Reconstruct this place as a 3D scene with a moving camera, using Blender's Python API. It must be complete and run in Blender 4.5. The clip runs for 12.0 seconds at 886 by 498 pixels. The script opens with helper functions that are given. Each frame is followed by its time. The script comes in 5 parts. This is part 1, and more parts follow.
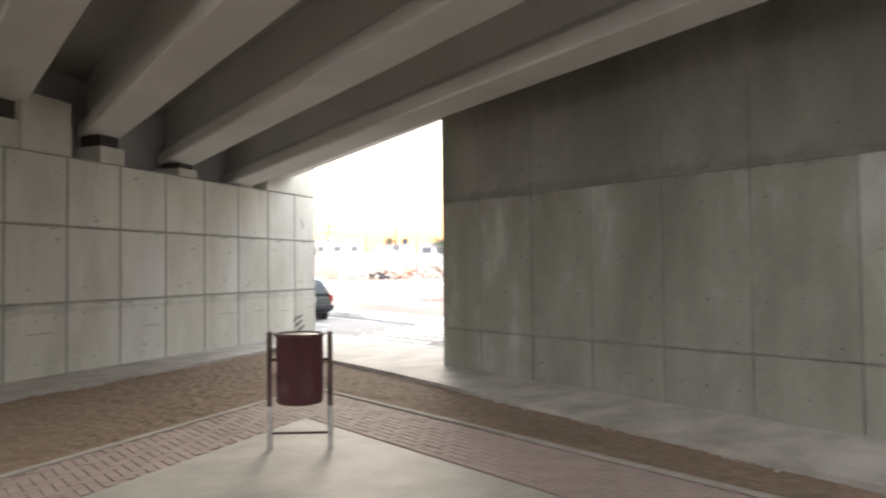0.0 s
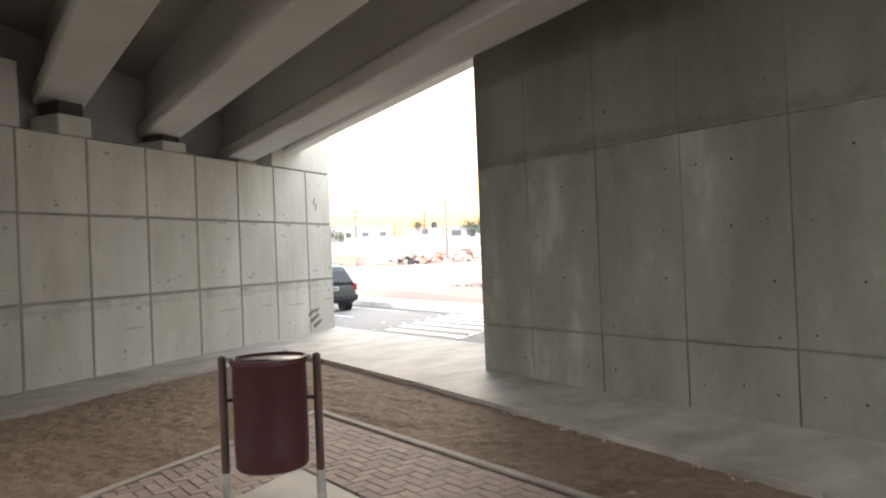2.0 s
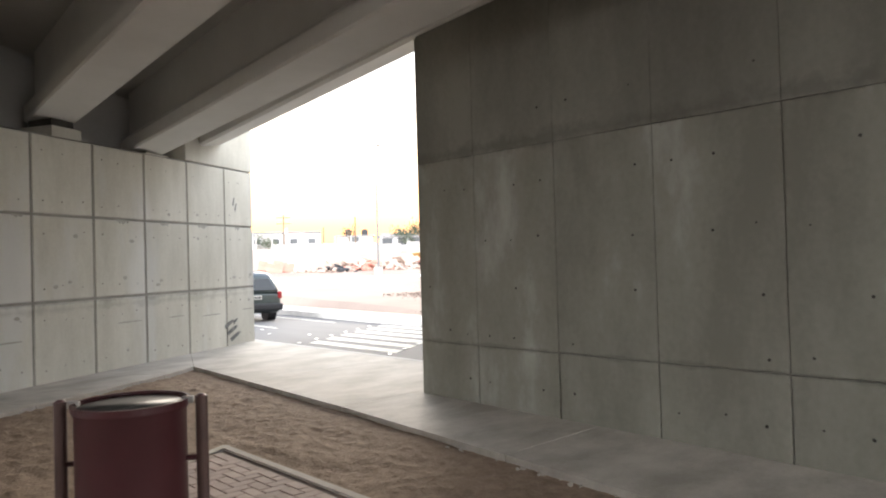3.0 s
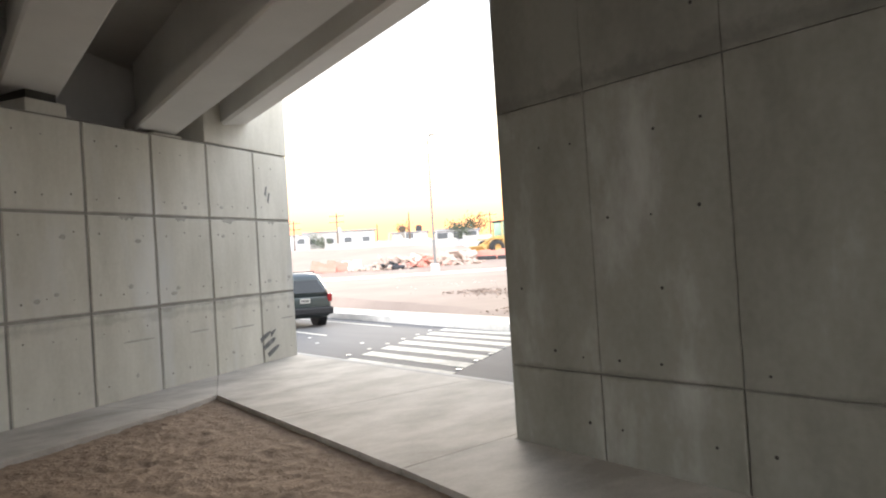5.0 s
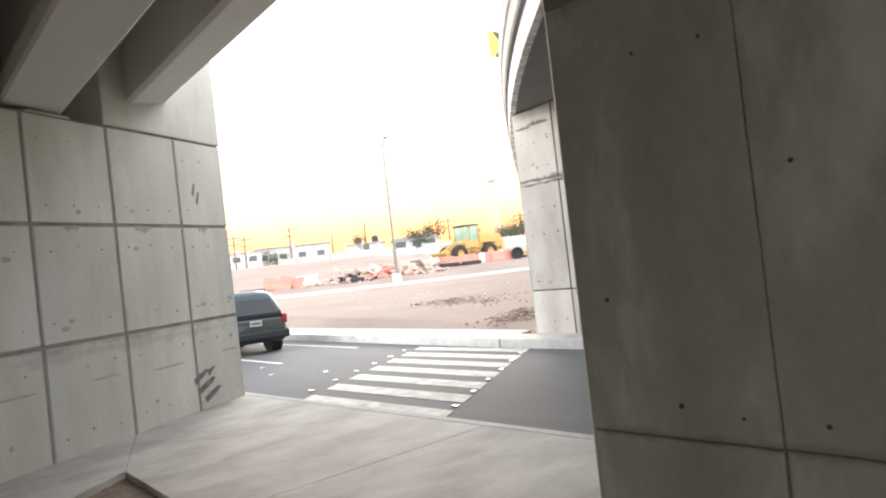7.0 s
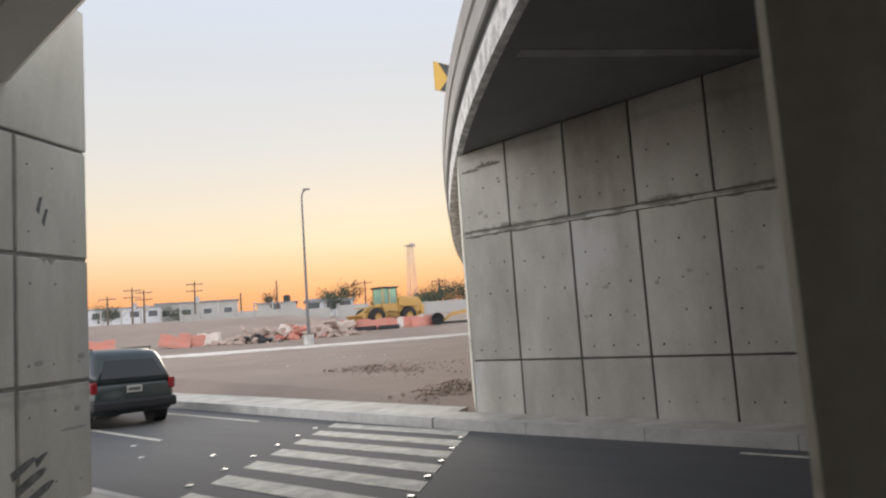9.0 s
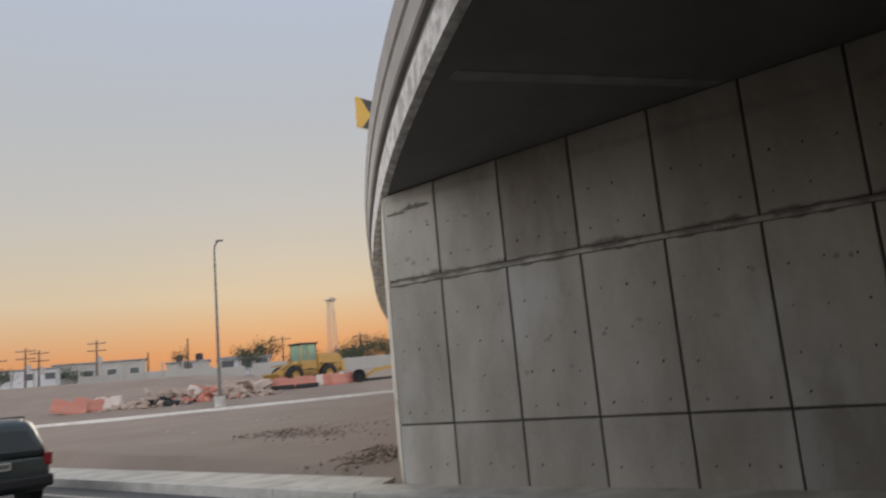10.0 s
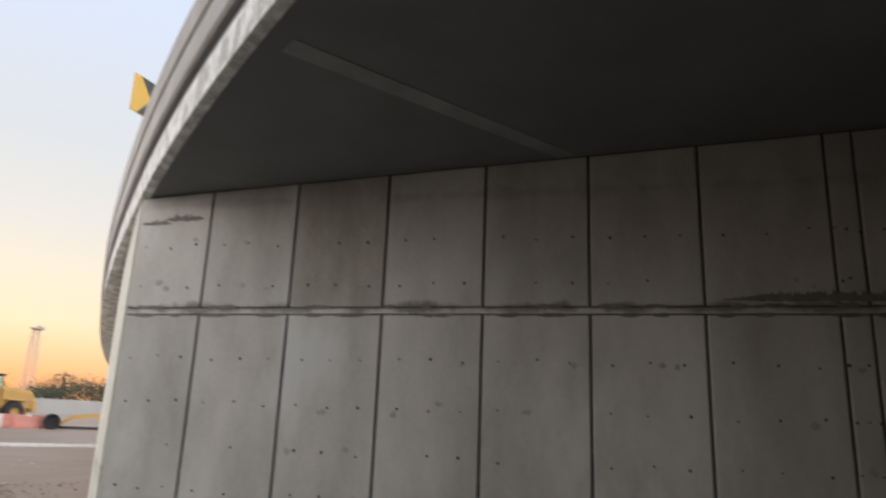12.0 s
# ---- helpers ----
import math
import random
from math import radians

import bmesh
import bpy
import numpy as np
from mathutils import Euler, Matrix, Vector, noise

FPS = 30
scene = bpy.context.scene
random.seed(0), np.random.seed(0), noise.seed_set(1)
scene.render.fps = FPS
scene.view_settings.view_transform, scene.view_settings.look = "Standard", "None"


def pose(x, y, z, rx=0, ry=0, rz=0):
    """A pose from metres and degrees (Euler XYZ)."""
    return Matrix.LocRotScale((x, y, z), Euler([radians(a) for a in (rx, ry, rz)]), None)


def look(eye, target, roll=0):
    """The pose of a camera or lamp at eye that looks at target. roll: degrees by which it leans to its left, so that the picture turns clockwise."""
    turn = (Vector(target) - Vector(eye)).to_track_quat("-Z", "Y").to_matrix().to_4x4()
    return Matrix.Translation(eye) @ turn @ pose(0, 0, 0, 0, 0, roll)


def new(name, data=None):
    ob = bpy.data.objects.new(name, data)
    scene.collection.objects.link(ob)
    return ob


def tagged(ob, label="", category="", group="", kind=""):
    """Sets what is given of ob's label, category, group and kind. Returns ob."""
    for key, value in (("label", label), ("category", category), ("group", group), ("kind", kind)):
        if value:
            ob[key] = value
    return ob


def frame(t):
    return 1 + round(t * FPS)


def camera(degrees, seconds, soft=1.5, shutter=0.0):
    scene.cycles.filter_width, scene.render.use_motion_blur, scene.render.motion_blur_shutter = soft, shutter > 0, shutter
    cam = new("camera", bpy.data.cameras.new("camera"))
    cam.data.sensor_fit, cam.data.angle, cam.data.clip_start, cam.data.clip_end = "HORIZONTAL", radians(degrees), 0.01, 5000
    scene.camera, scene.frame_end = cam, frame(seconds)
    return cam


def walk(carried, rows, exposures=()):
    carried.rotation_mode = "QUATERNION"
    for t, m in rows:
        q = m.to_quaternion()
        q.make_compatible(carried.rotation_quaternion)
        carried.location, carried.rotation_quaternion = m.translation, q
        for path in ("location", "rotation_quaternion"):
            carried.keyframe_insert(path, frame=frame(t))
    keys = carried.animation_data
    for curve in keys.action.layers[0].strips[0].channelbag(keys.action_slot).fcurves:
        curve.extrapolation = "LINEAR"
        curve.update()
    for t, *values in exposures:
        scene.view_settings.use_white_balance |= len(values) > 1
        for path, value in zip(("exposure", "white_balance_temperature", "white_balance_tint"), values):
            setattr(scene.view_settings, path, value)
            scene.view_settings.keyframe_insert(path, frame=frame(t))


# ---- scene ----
cam = camera(63.7, 12.0, soft=2.0, shutter=0.4)
PATH = [
    (0, (-0.377, 1.227, 1.76), (0.905, 2.761, 1.819), -0.6),
    (0.5, (-0.036, 1.716, 1.811), (1.077, 3.377, 1.836), -1.9),
    (1, (0.219, 2.253, 1.768), (1.41, 3.859, 1.79), -3.8),
    (1.5, (0.748, 2.757, 1.776), (2.057, 4.269, 1.752), -2.2),
    (2, (1.222, 3.326, 1.756), (2.439, 4.913, 1.77), -2.3),
    (2.5, (1.581, 3.845, 1.742), (2.948, 5.304, 1.774), -1.6),
    (4.5, (3.139, 6.003, 1.685), (4.436, 7.526, 1.712), -2.8),
    (5, (3.562, 6.631, 1.711), (4.813, 8.191, 1.735), -3.6),
    (5.5, (3.935, 7.199, 1.701), (5.234, 8.719, 1.727), -4.9),
    (6, (4.274, 7.751, 1.708), (5.557, 9.286, 1.737), -4.3),
    (6.5, (4.618, 8.383, 1.694), (5.926, 9.896, 1.723), -5.6),
    (8.5, (6.057, 10.532, 1.641), (7.527, 11.881, 1.779), -4.6),
    (9, (6.428, 10.983, 1.626), (7.944, 12.272, 1.826), -4.1),
    (9.5, (6.859, 11.5, 1.645), (8.428, 12.706, 1.935), -5.8),
    (10, (7.371, 11.835, 1.688), (9.012, 12.928, 2.02), -5.3),
    (10.5, (7.78, 12.172, 1.814), (9.455, 13.117, 2.363), -0.6),
    (11, (8.209, 12.463, 1.822), (9.99, 13.218, 2.332), -0.2),
    (11.5, (8.531, 12.907, 1.781), (10.336, 13.57, 2.33), 1.7),
    (12, (8.863, 13.162, 1.741), (10.741, 13.618, 2.254), 2.3),
]
EXPOSURES = [(0, 0.78), (2.5, 0.62), (4.5, 0.42), (6.5, 0.12), (7.6, 0.1), (8.5, -0.88), (9.0, -1.25), (9.5, -1.6), (10.0, -1.85), (10.6, -1.8), (11.5, -1.45), (12, -1.18)]
walk(cam, [(t, look(eye, target, roll)) for t, eye, target, roll in PATH], EXPOSURES)


# ---- light: dusk sky, the sun just down beyond the far lot ----
world = bpy.data.worlds.new("dusk_sky")
scene.world = world
world.use_nodes = True
wt = world.node_tree
wt.nodes.clear()
w_out = wt.nodes.new("ShaderNodeOutputWorld")
w_bg = wt.nodes.new("ShaderNodeBackground")
w_sky = wt.nodes.new("ShaderNodeTexSky")
w_sky.sky_type, w_sky.sun_disc = "NISHITA", False
w_sky.sun_elevation, w_sky.sun_rotation = radians(4), radians(44)
w_sky.air_density, w_sky.dust_density, w_sky.ozone_density = 1.0, 2.5, 1.0
# dusk gradient by height above the horizon
w_co = wt.nodes.new("ShaderNodeTexCoord")
w_sep = wt.nodes.new("ShaderNodeSeparateXYZ")
w_ramp = wt.nodes.new("ShaderNodeValToRGB")
w_mix = wt.nodes.new("ShaderNodeMixRGB")
w_scale = wt.nodes.new("ShaderNodeMixRGB")
wt.links.new(w_co.outputs["Generated"], w_sep.inputs[0])
wt.links.new(w_sep.outputs["Z"], w_ramp.inputs[0])
FILL_SKY = [(0.0, (3.3, 3.26, 3.26)), (0.2, (2.95, 2.94, 3.0)), (0.45, (1.5, 1.54, 1.64)), (1.0, (0.52, 0.58, 0.68))]
SKY = [(0.0, (0.66, 0.26, 0.135)), (0.05, (0.80, 0.37, 0.165)), (0.085, (0.79, 0.505, 0.285)), (0.12, (0.77, 0.615, 0.425)), (0.17, (0.70, 0.62, 0.50)),
       (0.24, (0.62, 0.60, 0.57)), (0.34, (0.56, 0.58, 0.605)), (0.5, (0.54, 0.60, 0.72)), (1.0, (0.37, 0.46, 0.64))]
els = w_ramp.color_ramp.elements
while len(els) < len(SKY):
    els.new(0.5)
for el, (at, rgb) in zip(els, SKY):
    el.position, el.color = at, (*rgb, 1)
# away from the afterglow: added fill light, paler and brighter low, zenith dim
w_dot = wt.nodes.new("ShaderNodeVectorMath")
w_dot.operation = "DOT_PRODUCT"
w_dot.inputs[1].default_value = (math.sin(radians(40)), math.cos(radians(40)), -0.1)
wt.links.new(w_co.outputs["Generated"], w_dot.inputs[0])
w_far = wt.nodes.new("ShaderNodeMapRange")
w_far.interpolation_type = "SMOOTHSTEP"
w_far.inputs["From Min"].default_value, w_far.inputs["From Max"].default_value = 0.55, -0.15
wt.links.new(w_dot.outputs["Value"], w_far.inputs[0])
w_scale.blend_type = "MIX"
w_fill = wt.nodes.new("ShaderNodeValToRGB")
wt.links.new(w_sep.outputs["Z"], w_fill.inputs[0])
cels = w_fill.color_ramp.elements
while len(cels) < len(FILL_SKY):
    cels.new(0.5)
for el, (at, rgb) in zip(cels, FILL_SKY):
    el.position, el.color = at, (*rgb, 1)
wt.links.new(w_fill.outputs[0], w_scale.inputs[2])
wt.links.new(w_far.outputs[0], w_scale.inputs[0])
wt.links.new(w_ramp.outputs[0], w_scale.inputs[1])
w_mix.blend_type = "ADD"
w_mix.inputs[0].default_value = 0.002
wt.links.new(w_scale.outputs[0], w_mix.inputs[1])
wt.links.new(w_sky.outputs[0], w_mix.inputs[2])
wt.links.new(w_mix.outputs[0], w_bg.inputs[0])
w_bg.inputs[1].default_value = 3.1
wt.links.new(w_bg.outputs[0], w_out.inputs[0])
sun = new("sun", bpy.data.lights.new("sun", "SUN"))
sun.data.energy, sun.data.angle, sun.data.color = 4.5, radians(28), (1.0, 0.89, 0.76)
SUN_AZ, SUN_EL = radians(44), radians(9)       # bright low cloud of the afterglow
sun.matrix_world = look((0, 0, 40), (-math.sin(SUN_AZ) * 40, -math.cos(SUN_AZ) * 40, 40 - 40 * math.tan(SUN_EL)))

# ---- materials ----
def mat(name, base, rough=0.8, metal=0.0, spots=None, scale=1.2, fine=18.0, amount=0.5, bump=0.25, streak=0.0, per_piece=0.0, spec=0.4, bloom=None, tide=(), stretch=(1, 1), hard=0.22):
    """A surface with two scales of variation: spots is the second colour, streak stretches it downwards."""
    m = bpy.data.materials.new(name)
    m.use_nodes = True
    n, l = m.node_tree.nodes, m.node_tree.links
    b = n["Principled BSDF"]
    b.inputs["Roughness"].default_value, b.inputs["Metallic"].default_value = rough, metal
    b.inputs["Specular IOR Level"].default_value = spec
    co = n.new("ShaderNodeNewGeometry")
    mp = n.new("ShaderNodeMapping")
    mp.inputs["Scale"].default_value = (*stretch, 1 - streak)
    l.new(co.outputs["Position"], mp.inputs[0])
    big = n.new("ShaderNodeTexNoise")
    big.inputs["Scale"].default_value, big.inputs["Detail"].default_value, big.inputs["Roughness"].default_value = scale, 6, 0.62
    l.new(mp.outputs[0], big.inputs["Vector"])
    small = n.new("ShaderNodeTexNoise")
    small.inputs["Scale"].default_value, small.inputs["Detail"].default_value = fine, 4
    l.new(co.outputs["Position"], small.inputs["Vector"])
    mul = n.new("ShaderNodeMath")
    mul.operation = "MULTIPLY_ADD"
    mul.inputs[1].default_value, mul.inputs[2].default_value = (0.35, -0.17) if bump > 0.8 else (0.16, -0.08)
    l.new(small.outputs["Fac"], mul.inputs[0])
    add = n.new("ShaderNodeMath")
    l.new(big.outputs["Fac"], add.inputs[0])
    l.new(mul.outputs[0], add.inputs[1])
    ramp = n.new("ShaderNodeValToRGB")
    ramp.color_ramp.elements[0].position, ramp.color_ramp.elements[1].position = 0.5 - hard, 0.5 + hard
    second = spots or tuple(c * (1 - amount) for c in base)
    ramp.color_ramp.elements[0].color, ramp.color_ramp.elements[1].color = (*second, 1), (*base, 1)
    l.new(add.outputs[0], ramp.inputs[0])
    out = ramp.outputs[0]
    if bloom:                                # pale lime patches with ragged edges
        bn = n.new("ShaderNodeTexNoise")
        bn.inputs["Scale"].default_value, bn.inputs["Detail"].default_value, bn.inputs["Roughness"].default_value = 0.8, 7, 0.6
        l.new(mp.outputs[0], bn.inputs["Vector"])
        br = n.new("ShaderNodeMapRange")
        br.inputs["From Min"].default_value, br.inputs["From Max"].default_value, br.inputs["To Max"].default_value = 0.55, 0.66, 0.7
        l.new(bn.outputs["Fac"], br.inputs[0])
        bx = n.new("ShaderNodeMixRGB")
        bx.inputs[2].default_value = (*bloom, 1)
        l.new(br.outputs[0], bx.inputs[0])
        l.new(out, bx.inputs[1])
        out = bx.outputs[0]
    for z0, reach, depth in tide:            # ragged stains round a pour joint
        sp = n.new("ShaderNodeSeparateXYZ")
        l.new(co.outputs["Position"], sp.inputs[0])
        dz = n.new("ShaderNodeMath")
        dz.operation = "SUBTRACT"
        dz.inputs[1].default_value = z0
        l.new(sp.outputs["Z"], dz.inputs[0])
        ab = n.new("ShaderNodeMath")
        ab.operation = "ABSOLUTE"
        l.new(dz.outputs[0], ab.inputs[0])
        tn = n.new("ShaderNodeTexNoise")
        tn.inputs["Scale"].default_value, tn.inputs["Detail"].default_value, tn.inputs["Roughness"].default_value = 1.6, 8, 0.7
        l.new(co.outputs["Position"], tn.inputs["Vector"])
        lim = n.new("ShaderNodeMath")
        lim.operation = "MULTIPLY_ADD"
        lim.inputs[1].default_value, lim.inputs[2].default_value = reach * 4, -reach * 1.35
        l.new(tn.outputs["Fac"], lim.inputs[0])
        df = n.new("ShaderNodeMath")
        df.operation = "SUBTRACT"
        l.new(lim.outputs[0], df.inputs[0])
        l.new(ab.outputs[0], df.inputs[1])
        tr = n.new("ShaderNodeMapRange")
        tr.inputs["From Min"].default_value, tr.inputs["From Max"].default_value, tr.inputs["To Max"].default_value = 0.0, reach * 0.6, depth
        l.new(df.outputs[0], tr.inputs[0])
        tx = n.new("ShaderNodeMixRGB")
        tx.inputs[2].default_value = (0.11, 0.10, 0.085, 1)
        l.new(tr.outputs[0], tx.inputs[0])
        l.new(out, tx.inputs[1])
        out = tx.outputs[0]
    if per_piece:
        info = n.new("ShaderNodeObjectInfo")
        val = n.new("ShaderNodeMapRange")
        val.inputs["To Min"].default_value, val.inputs["To Max"].default_value = 1 - per_piece, 1 + per_piece
        l.new(info.outputs["Random"], val.inputs[0])
        hsv = n.new("ShaderNodeHueSaturation")
        l.new(val.outputs[0], hsv.inputs["Value"])
        l.new(out, hsv.inputs["Color"])
        out = hsv.outputs[0]
    l.new(out, b.inputs["Base Color"])
    if bump:
        bp = n.new("ShaderNodeBump")
        bp.inputs["Strength"].default_value, bp.inputs["Distance"].default_value = bump, 0.05 if bump > 0.8 else 0.02
        l.new(add.outputs[0], bp.inputs["Height"])
        l.new(bp.outputs[0], b.inputs["Normal"])
    return m


M_CONC_A = mat("pale_formed_concrete", (0.62, 0.598, 0.525), 0.85, spots=(0.43, 0.41, 0.345), hard=0.2, scale=1.3, streak=0.72, bump=0.25, per_piece=0.05, bloom=(0.55, 0.545, 0.52), tide=((1.22, 0.07, 0.3), (1.12, 0.14, 0.22)))
# the side wall's shade is put into this grey; the concrete is the abutment's
M_CONC_B = mat("shade_greyed_concrete", (0.31, 0.302, 0.26), 0.82, spots=(0.19, 0.182, 0.15), hard=0.17, scale=0.8, streak=0.6, bump=0.25, per_piece=0.035, bloom=(0.43, 0.424, 0.39), tide=((3.05, 0.16, 0.5), (0.69, 0.05, 0.4)))
# upper course: a darker pour, with the wall's shade also in its colour
M_CONC_B_TOP = mat("dark_pour_with_shade", (0.25, 0.242, 0.208), 0.85, spots=(0.15, 0.144, 0.12), hard=0.17, scale=0.7, streak=0.6, bump=0.25, per_piece=0.035, tide=((3.05, 0.16, 0.5),))
M_CONC_C = mat("weathered_formed_concrete", (0.48, 0.452, 0.405), 0.85, spots=(0.31, 0.286, 0.25), hard=0.2, scale=1.1, streak=0.6, bump=0.3, per_piece=0.13, bloom=(0.50, 0.495, 0.47), tide=((4.62, 0.13, 0.2), (3.22, 0.10, 0.75), (0.845, 0.03, 0.5)))
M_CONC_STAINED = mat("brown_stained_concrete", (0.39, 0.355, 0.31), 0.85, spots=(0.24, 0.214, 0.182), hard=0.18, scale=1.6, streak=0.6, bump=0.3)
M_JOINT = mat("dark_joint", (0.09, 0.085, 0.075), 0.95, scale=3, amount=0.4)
M_JOINT_A = mat("grey_joint", (0.33, 0.315, 0.28), 0.95, scale=3, amount=0.4)
M_JOINT_B = mat("dull_joint", (0.27, 0.262, 0.23), 0.95, scale=3, amount=0.4)
M_BEAM = mat("precast_concrete", (0.69, 0.675, 0.64), 0.8, spots=(0.58, 0.567, 0.535), scale=0.6, bump=0.1)
# soffit concrete again, darkened to hold the shade over the road
M_DECK = mat("shade_dark_deck_concrete", (0.21, 0.206, 0.20), 0.9, spots=(0.14, 0.137, 0.13), scale=0.5, bump=0.15)
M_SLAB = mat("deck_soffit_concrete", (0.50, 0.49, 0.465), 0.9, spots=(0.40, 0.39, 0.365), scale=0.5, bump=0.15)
M_STAIN = mat("dark_ragged_stain", (0.205, 0.185, 0.158), 0.9, spots=(0.12, 0.107, 0.09), scale=6, bump=0.1)
M_SMUDGE = mat("faint_grey_smudge", (0.37, 0.347, 0.308), 0.9, spots=(0.265, 0.247, 0.216), scale=14, bump=0.1)
M_FAINT = mat("faint_damp_mark", (0.41, 0.395, 0.352), 0.9, spots=(0.32, 0.306, 0.268), scale=8, bump=0.1)
M_BAND = mat("pale_band", (0.32, 0.314, 0.302), 0.9, spots=(0.21, 0.206, 0.196), scale=2.0, bump=0.15)
M_FASCIA = mat("peeling_white_concrete", (0.80, 0.78, 0.745), 0.85, spots=(0.45, 0.432, 0.405), scale=4.5, fine=45, bump=0.5, hard=0.1)
M_PARAPET = mat("parapet_concrete", (0.42, 0.40, 0.37), 0.85, spots=(0.32, 0.30, 0.28), scale=1.5, bump=0.2)
M_WALK = mat("walk_concrete", (0.54, 0.505, 0.45), 0.8, spots=(0.345, 0.318, 0.275), scale=1.3, fine=40, bump=0.15, stretch=(0.8, 1.25), hard=0.15)
M_PAD = mat("smooth_pad_concrete", (0.50, 0.478, 0.425), 0.72, spots=(0.38, 0.362, 0.322), scale=1.6, fine=30, bump=0.1, hard=0.14, spec=0.3)
M_KERB = mat("kerb_concrete", (0.55, 0.53, 0.495), 0.8, spots=(0.34, 0.33, 0.31), scale=2.2, bump=0.2)
M_WHITE_KERB = mat("white_kerb_concrete", (0.78, 0.76, 0.72), 0.85, spots=(0.60, 0.575, 0.53), scale=2.2, bump=0.2)
M_DIRT = mat("brown_dirt", (0.35, 0.265, 0.198), 0.95, spots=(0.22, 0.163, 0.12), scale=8.0, fine=40, bump=0.9, spec=0.1)
M_LOT = mat("pale_lot_earth", (0.305, 0.242, 0.202), 0.95, spots=(0.23, 0.178, 0.147), scale=0.3, fine=9, bump=0.3, spec=0.1, hard=0.28)
M_ASPHALT = mat("asphalt", (0.125, 0.123, 0.122), 0.85, spots=(0.10, 0.099, 0.099), scale=0.7, fine=90, bump=0.2, spec=0.25, stretch=(2.0, 0.35))
M_PAINT = mat("worn_road_paint", (0.76, 0.72, 0.62), 0.85, spots=(0.34, 0.325, 0.285), scale=4, fine=50, bump=0.2)
M_BRICK = mat("red_paving_brick", (0.42, 0.335, 0.298), 0.85, spots=(0.335, 0.258, 0.226), scale=4, fine=60, bump=0.25, per_piece=0.12)
M_EDGING = mat("sandy_concrete_edging", (0.50, 0.46, 0.405), 0.9, spots=(0.38, 0.34, 0.29), scale=3, fine=40, bump=0.2)
M_MORTAR = mat("sandy_brick_joint", (0.25, 0.195, 0.165), 0.95, scale=6, fine=60)


# ---- mesh helpers ----
def mesh_ob(name, bm, material, parent=None, smooth=False):
    me = bpy.data.meshes.new(name)
    bm.normal_update()
    bm.to_mesh(me)
    bm.free()
    me.materials.append(material)
    if smooth:
        for p in me.polygons:
            p.use_smooth = True
    ob = new(name, me)
    if parent is not None:
        ob.parent = parent
    return ob


def part(name, bm, material, parent, label="", smooth=False):
    """Links a bmesh as one mesh object under a thing or a part, in the thing's own space."""
    ob = mesh_ob(name, bm, material, parent, smooth)
    return tagged(ob, label)


def empty(name, label, category, group="", m=None):
    ob = new(name)
    tagged(ob, label, category, group)
    if m is not None:
        ob.matrix_world = m
    return ob


def box(bm, x0, x1, y0, y1, z0, z1, m=None, bevel=0.0):
    """A box, bevelled if asked, into bm."""
    made = bmesh.ops.create_cube(bm, size=1.0)["verts"]
    t = Matrix.Translation(((x0 + x1) / 2, (y0 + y1) / 2, (z0 + z1) / 2)) @ Matrix.Diagonal((abs(x1 - x0), abs(y1 - y0), abs(z1 - z0), 1))
    bmesh.ops.transform(bm, matrix=(m @ t) if m is not None else t, verts=made)
    if bevel:
        edges = list({e for v in made for e in v.link_edges})
        bmesh.ops.bevel(bm, geom=edges, offset=bevel, segments=2, affect="EDGES", profile=0.5)
    return bm


def boxed(x0, x1, y0, y1, z0, z1, m=None, bevel=0.0):
    return box(bmesh.new(), x0, x1, y0, y1, z0, z1, m, bevel)


def tube(bm, p, q, r0, r1=None, seg=10, caps=True):
    """A tapered tube from p to q into bm."""
    p, q = Vector(p), Vector(q)
    d = q - p
    m = Matrix.Translation((p + q) / 2) @ d.to_track_quat("Z", "Y").to_matrix().to_4x4()
    bmesh.ops.create_cone(bm, cap_ends=caps, segments=seg, radius1=r0, radius2=r0 if r1 is None else r1, depth=d.length, matrix=m)
    return bm


def prism(bm, poly, z0, z1):
    """A flat polygon (x, y), counter-clockwise, raised from z0 to z1; z0 and z1 may be functions of x, y."""
    f0 = z0 if callable(z0) else (lambda x, y: z0)
    f1 = z1 if callable(z1) else (lambda x, y: z1)
    lo = [bm.verts.new((x, y, f0(x, y))) for x, y in poly]
    hi = [bm.verts.new((x, y, f1(x, y))) for x, y in poly]
    k = len(poly)
    bm.faces.new(hi)
    bm.faces.new(lo[::-1])
    for i in range(k):
        bm.faces.new((lo[i], lo[(i + 1) % k], hi[(i + 1) % k], hi[i]))
    return bm


def sweep(bm, path, profile):
    """A closed profile of (offset to the right, height) carried along path points (x, y, z, heading in radians)."""
    rings = []
    for x, y, z, h in path:
        rx, ry = math.sin(h), -math.cos(h)
        rings.append([bm.verts.new((x + o * rx, y + o * ry, z + v)) for o, v in profile])
    k = len(profile)
    for a, b in zip(rings, rings[1:]):
        for i in range(k):
            bm.faces.new((a[i], a[(i + 1) % k], b[(i + 1) % k], b[i]))
    bm.faces.new(rings[0][::-1])
    bm.faces.new(rings[-1])
    bmesh.ops.recalc_face_normals(bm, faces=bm.faces)
    return bm

